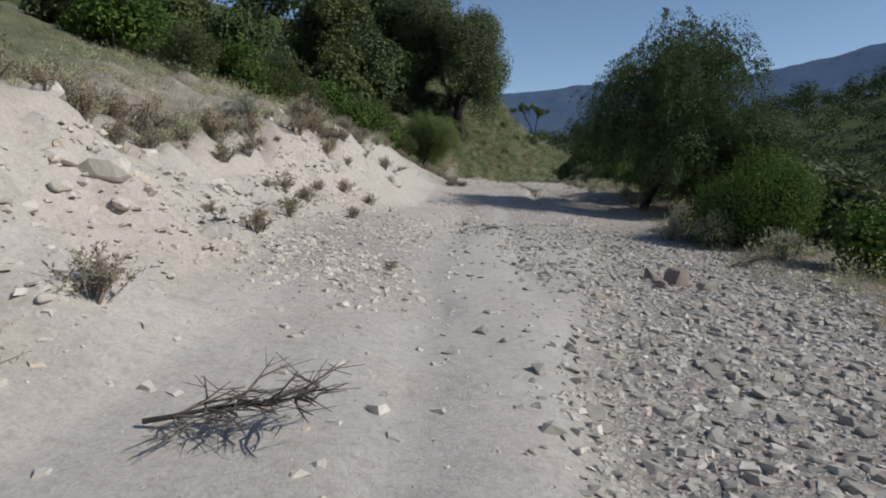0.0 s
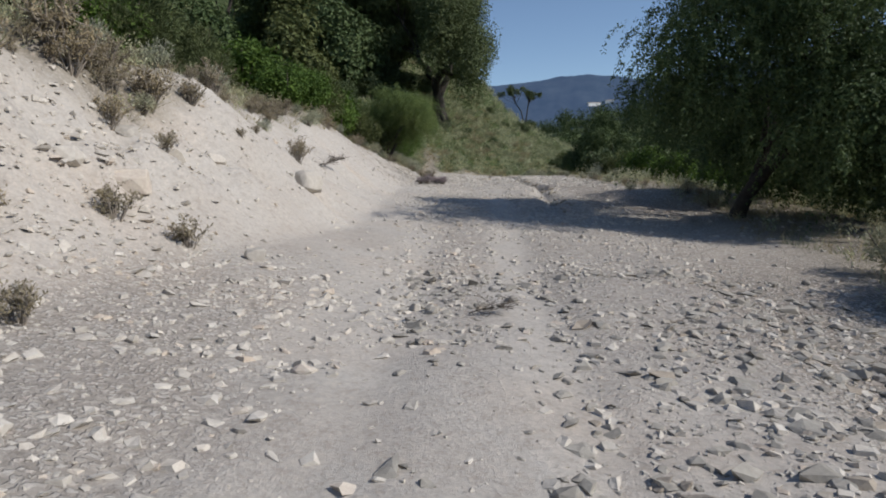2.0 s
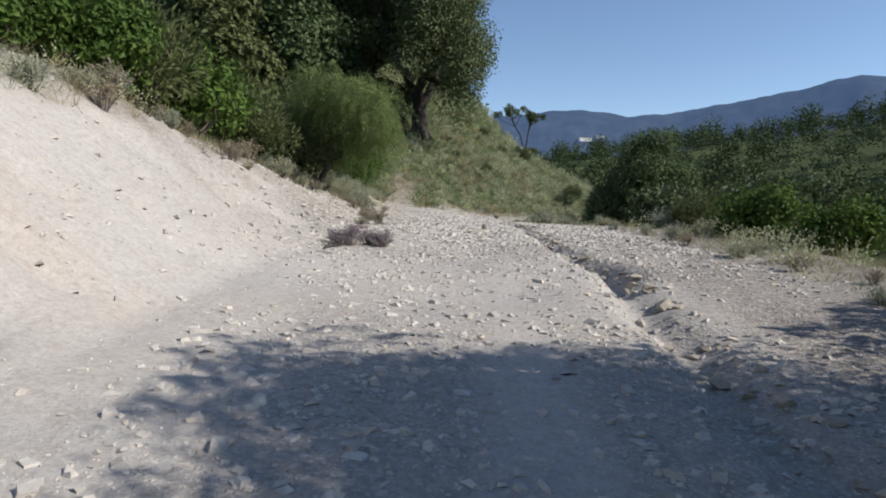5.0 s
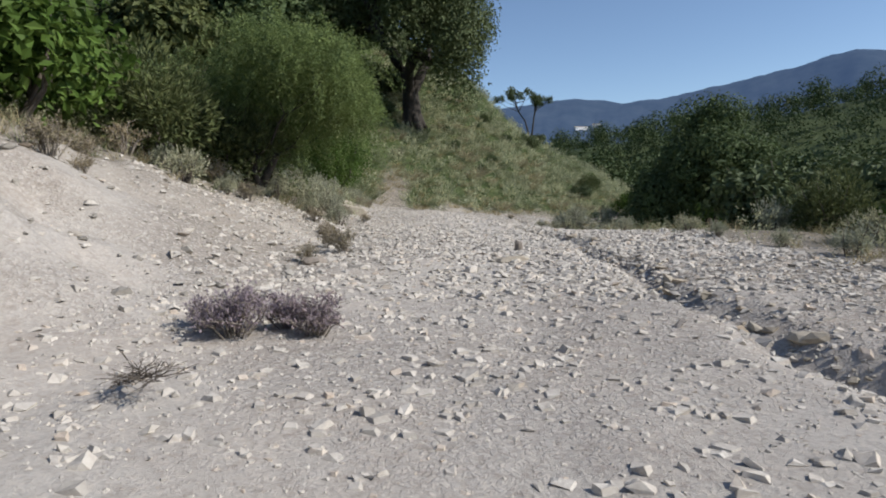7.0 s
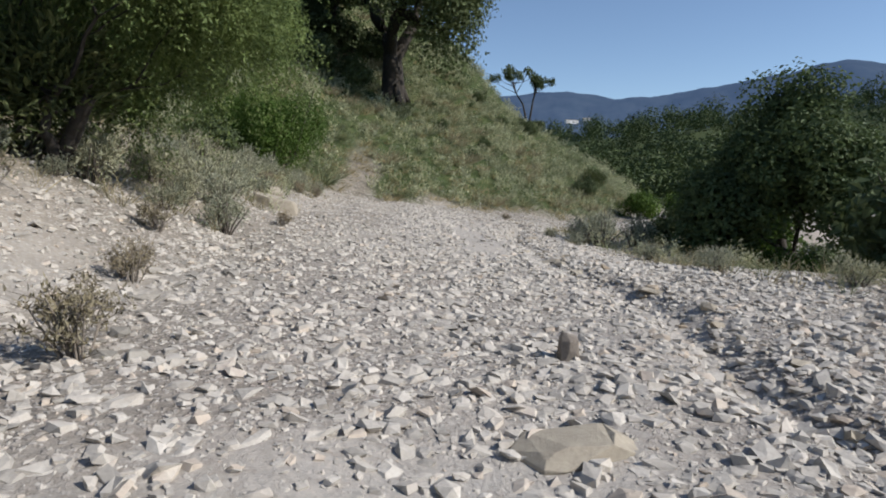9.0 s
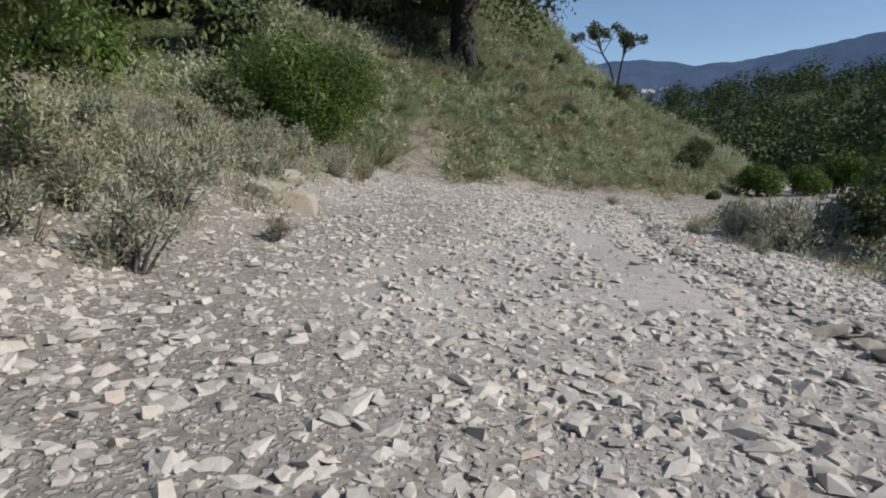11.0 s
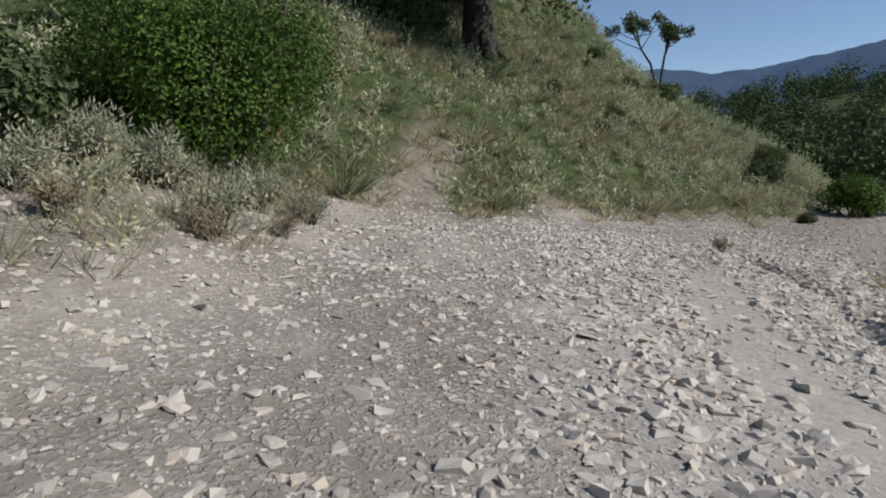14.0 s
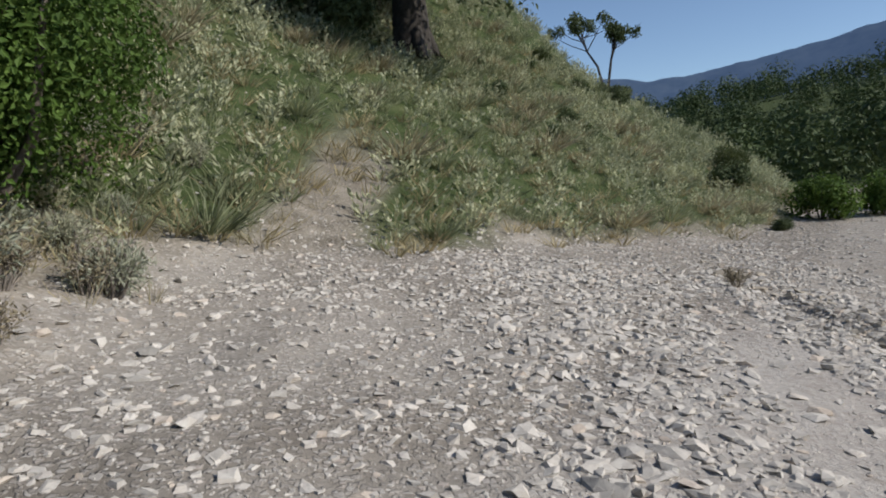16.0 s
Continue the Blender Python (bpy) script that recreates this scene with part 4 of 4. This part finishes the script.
def scatter(name, label, count, small, large, power, seed, base_v, base_f, area=(-6, 14, -1, 84), mat=None, keep=None):
    r = np.random.default_rng(seed)
    x, y = r.uniform(area[0], area[1], count), r.uniform(area[2], area[3], count)
    ok = r.random(count) < (keep or rubble_of)(x, y)
    x, y = x[ok], y[ok]
    size = (small + (large - small) * r.random(len(x)) ** power) * (1 - 0.22 * step(53, 58, y) * step(3.8, 2.6, x))
    v, f = stones_at(x, y, size, r, base_v, base_f)
    return tagged(new(name, mesh_of(name, v, f, mat or STONE)), label, "stones", kind="stuff")


scatter("gravel", "small pale angular gravel strewn over the road", 190000, 0.016, 0.05, 1.3, 91, GRIT_V, GRIT_F, (-4, 11, 2, 78))
scatter("rubble", "broken pale limestone rubble on the road", 140000, 0.028, 0.14, 3.2, 92, CHIP_V, CHIP_F, (-5, 12, 0, 80))
scatter("shoulder_rubble", "grey broken rubble on the lower shoulder", 12000, 0.05, 0.24, 3.2, 93, ICO_V, ICO_F, (0.4, 9, 0, 22), STONE_DULL)
scatter("bank_rubble", "broken pale stone below the cut bank", 3500, 0.05, 0.2, 3.0, 95, ICO_V, ICO_F, (-5, 0.5, 7, 22))
scatter("ledge_rubble", "pale rubble where the road turns round the hill", 16000, 0.05, 0.16, 2.2, 94, CHIP_V, CHIP_F, (10, 30, 68, 96))

scatter("upper_rubble", "broken pale stone strewn thickly over the upper road", 46000, 0.035, 0.17, 2.6, 98, ICO_V, ICO_F, (-1.5, 9.5, 44, 74), None,
        lambda x, y: rubble_of(x, y) * (0.45 + 0.55 * step(2, 4.5, x)))
scatter("gully_rubble", "dark broken stones along the washed-out gully", 6500, 0.05, 0.3, 3.0, 96, ICO_V, ICO_F, (3.5, 10, 30, 76), STONE_TAN,
        lambda x, y: np.exp(-((x - knots(y, GULLY_X) - 0.25 - 0.35 * rough(0 * x, y, 2.2, 3, 7)) / 0.32) ** 2) * step(30, 36, y))
scatter("bank_chips", "weathered stones lying on the dry soil of the bank", 5200, 0.04, 0.22, 3.0, 97, ICO_V, ICO_F, (-5, 1.5, 43, 72), STONE_DULL, lambda x, y: 0.2 + 0.5 * np.clip(rough(x, y, 1.4, 3, 71), 0, 1))


def rock(name, x, y, dims, label, mat, seed, turn=0.0, sink=0.2, group="", tilt=(0, 0), corners=None):
    """One angular rock with chipped corners."""
    rr = np.random.default_rng(seed)
    p = unit(rr.normal(size=(34, 3)))
    p = np.sign(p) * np.abs(p) ** 0.55
    p = p / np.abs(p).max(0) * (1 + 0.06 * rr.normal(size=(34, 1))) * 0.5
    p[:, :2] *= (1 - 0.4 * np.clip(p[:, 2:], 0, 1) * rr.uniform(0.4, 1.2))
    p[:, 2] += 0.3 * rr.uniform(-1, 1) * p[:, 0] * (p[:, 2] > 0)
    if corners:
        p = np.array(corners)
    bm = bmesh.new()
    for q in p * np.array(dims):
        bm.verts.new(q)
    hull = bmesh.ops.convex_hull(bm, input=bm.verts[:])
    bmesh.ops.delete(bm, geom=[g for g in hull["geom_interior"] if isinstance(g, bmesh.types.BMVert)], context="VERTS")
    bmesh.ops.dissolve_limit(bm, angle_limit=0.2, verts=bm.verts[:], edges=bm.edges[:])
    bmesh.ops.bevel(bm, geom=bm.edges[:], offset=0.05 * min(dims), segments=2, affect="EDGES", profile=0.6, clamp_overlap=True)
    for q in bm.verts:
        q.co += 0.03 * min(dims) * noise.noise_vector(q.co * (2.5 / max(dims)) + Vector((seed, 0, 0)))
    me = bpy.data.meshes.new(name)
    bm.to_mesh(me)
    bm.free()
    me.materials.append(mat)
    ob = new(name, me)
    ob.matrix_basis = pose(x, y, land_at(x, y) + dims[2] * (0.5 - sink), tilt[0], tilt[1], turn)
    return tagged(ob, label, "rock", group)


WEDGE = [(-0.5, -0.3, -0.45), (-0.42, 0.45, -0.5), (0.45, 0.5, -0.5), (0.5, -0.35, -0.5), (0.1, -0.52, -0.5), (-0.5, 0.3, 0.42), (-0.44, -0.3, 0.5), (-0.15, -0.4, 0.3),
         (0.4, -0.36, 0.12), (0.46, 0.28, 0.08), (0.1, 0.4, 0.34), (-0.2, 0.45, 0.45), (0.52, -0.1, -0.2), (-0.53, 0.0, 0.1)]
rock("boulder", 0.02, 59.35, (1.05, 0.7, 0.56), "large tan wedge-shaped boulder beside the road", STONE_TAN, 8, 8, 0.36, corners=WEDGE)
rock("boulder", -0.4, 61.2, (0.45, 0.38, 0.3), "rounded tan boulder behind the larger one", STONE_TAN, 4, 30, 0.15)
rock("slab", 4.05, 47.3, (0.8, 0.42, 0.13), "flat pale slab half buried in the road", STONE_TAN, 5, 10, 0.3)
rock("rock", 3.2, 46.3, (0.22, 0.16, 0.14), "small angular rock on the gravel", STONE, 6, 40, 0.2)
rock("rock", 4.4, 48.9, (0.17, 0.13, 0.3), "upright grey rock in the road", STONE_GREY, 7, 20, 0.2)
rock("rock", 0.66, 46.9, (0.42, 0.22, 0.14), "dark brown rock at the roadside", STONE_GREY, 8, 15, 0.2)
rock("rock", 4.75, 12.3, (0.55, 0.45, 0.42), "grey boulder on the lower shoulder", STONE_GREY, 9, 25, 0.15)
rock("rock", 4.25, 11.8, (0.3, 0.26, 0.22), "broken grey rock on the lower shoulder", STONE_GREY, 10, 60, 0.2)
rock("rock", 5.2, 12.0, (0.34, 0.3, 0.24), "reddish broken rock on the lower shoulder", STONE_TAN, 11, 5, 0.2)
rock("rock", 4.4, 12.9, (0.34, 0.3, 0.3), "grey boulder on the lower shoulder", STONE_GREY, 12, 80, 0.2)
rock("rock", -2.15, 27.4, (0.9, 0.55, 0.6), "weathered rock showing in the cut bank", STONE, 13, 70, 0.46)
rock("rock", -1.7, 21.0, (0.3, 0.25, 0.22), "rock at the foot of the bank", STONE, 14, 30, 0.25)

r = np.random.default_rng(33)
for k in range(80):
    y = r.uniform(3, 27)
    d = r.uniform(0.8, 4.0)
    x = float(knots(np.array([y]), TOE_X)[0]) - d
    s = 0.1 + 0.42 * r.random() ** 2
    rock("rock", x, y, (s * 1.4, s, s * 0.7), "pale angular rock showing in the cut bank", STONE, 100 + k, r.uniform(0, 360), 0.42, "rocks in the bank", (r.uniform(-20, 20), r.uniform(-20, 20)))

# single larger stones, strewn over road and shoulders
r = np.random.default_rng(17)
stone_meshes = []
for k in range(8):
    v = ICO_V * (1 + 0.25 * r.normal(size=(12, 1))) + 0.1 * r.normal(size=(12, 3))
    v = np.sign(v) * np.abs(v) ** 0.75 * r.uniform((0.8, 0.6, 0.3), (1.2, 0.9, 0.5))
    stone_meshes.append(mesh_of("stone", v * 0.5, ICO_F, STONE))
made = 0
while made < 260:
    x, y = r.uniform(-3.5, 9), r.uniform(2, 76)
    if r.random() > float(rubble_of(np.array([x]), np.array([y]))[0]):
        continue
    s = (0.08 + 0.12 * r.random() ** 3) * (0.7 if y > 54 and x < 3.2 else 1)
    ob = new("stone", stone_meshes[made % 8])
    ob.matrix_basis = pose(x, y, land_at(x, y) + 0.1 * s, r.normal() * 14, r.normal() * 14, 360 * r.random()) @ Matrix.Diagonal((s, s, s, 1))
    tagged(ob, "loose angular limestone piece on the road", "stone", "loose stones")
    made += 1


# ---- dead wood ----
def dead_branch(x, y, size, turn, seed):
    rr = np.random.default_rng(seed)
    base = empty("dead_branch", pose(x, y, land_at(x, y) + 0.03, 0, 0, turn), "dry leafless dead branch lying on the ground", "branch", "dead branches")
    main = [np.array([0, 0, 0.02]) * size]
    for k in range(5):
        main.append(main[-1] + np.array([0.2, rr.normal() * 0.06, 0.035]) * size)
    v, f = tube(main, [0.022 * size, 0.02 * size, 0.016 * size, 0.012 * size, 0.008 * size, 0.004], 6)
    part("stem", mesh_of("stem", v, f, BARK, True), base)
    out = []
    for k in range(30):
        q = main[1 + k % 5]
        way = np.array([rr.uniform(0.2, 1), rr.uniform(-1.1, 0.7), rr.uniform(0.0, 0.45)])
        a = q + unit(way) * size * rr.uniform(0.15, 0.3)
        b = a + unit(way + rr.normal(size=3) * (0.6, 0.6, 0.2)) * size * rr.uniform(0.15, 0.3)
        kink = (q + a) / 2 + rr.normal(size=3) * (0.03, 0.03, 0.01) * size
        out.append(tube([q, kink, a, b], [0.012 * size, 0.01 * size, 0.008 * size, 0.003], 5))
        c = a + unit(way + rr.normal(size=3) * (0.9, 0.9, 0.2)) * size * 0.2
        out.append(tube([a, c], [0.006 * size, 0.003], 4))
        for tip in (b, c):
            for n in range(2):
                out.append(tube([(a + tip) / 2, tip + rr.normal(size=3) * (0.1, 0.1, 0.04) * size], [0.004 * size, 0.002], 4))
    v, f = joined(out)
    part("brushwood", mesh_of("twigs", v, f, TWIG, True), base)
    return base


dead_branch(-1.95, 3.85, 1.0, -6, 1)
dead_branch(1.2, 19.2, 0.4, 20, 2)
dead_branch(-0.8, 9.5, 0.3, 100, 3)
dead_branch(-2.6, 31.5, 0.9, 60, 4)
dead_branch(0.3, 41.0, 0.5, -40, 5)
dead_branch(7.2, 15.4, 0.9, 10, 6)


def far_house(x, y, turn, long, label):
    """A white house far off on the foot of the mountains."""
    co = np.empty(len(BACKDROP.data.vertices) * 3, np.float32)
    BACKDROP.data.vertices.foreach_get("co", co)
    co = co.reshape(-1, 3)
    near_by = co[np.argsort(np.hypot(co[:, 0] - x, co[:, 1] - y))[:6]]
    base = empty("house", pose(x, y, float(near_by[:, 2].mean()) - 6, 0, 0, turn), label, "house", "far houses")
    bm = bmesh.new()
    bmesh.ops.create_cube(bm, size=1.0, matrix=Matrix.Translation((0, 0, 9)) @ Matrix.Diagonal((long, 20, 14, 1)))
    me = bpy.data.meshes.new("wall")
    bm.to_mesh(me)
    bm.free()
    me.materials.append(PLASTER)
    part("wall", me, base)
    a = long / 2 + 1
    v = np.array([(-a, -11, 16), (a, -11, 16), (a, 11, 16), (-a, 11, 16), (-a, 0, 20), (a, 0, 20)], float)
    part("roof", mesh_of("roof", v, [np.array([(0, 1, 5, 4), (2, 3, 4, 5), (3, 2, 1, 0)]), np.array([(1, 2, 5), (3, 0, 4)])], STONE_TAN), base, "low pitched tiled roof")


PLASTER, nt, bsdf = nodes_of("white_plaster")
nt.links.new(ramp(nt, noise_of(nt, coords(nt), 0.6), [(0.3, (0.7, 0.69, 0.66)), (0.7, (0.8, 0.79, 0.77))]), bsdf.inputs["Base Color"])
far_house(752, 2830, 12, 60, "long white house far off below the mountains")
far_house(828, 2846, -8, 36, "small white house far off below the mountains")
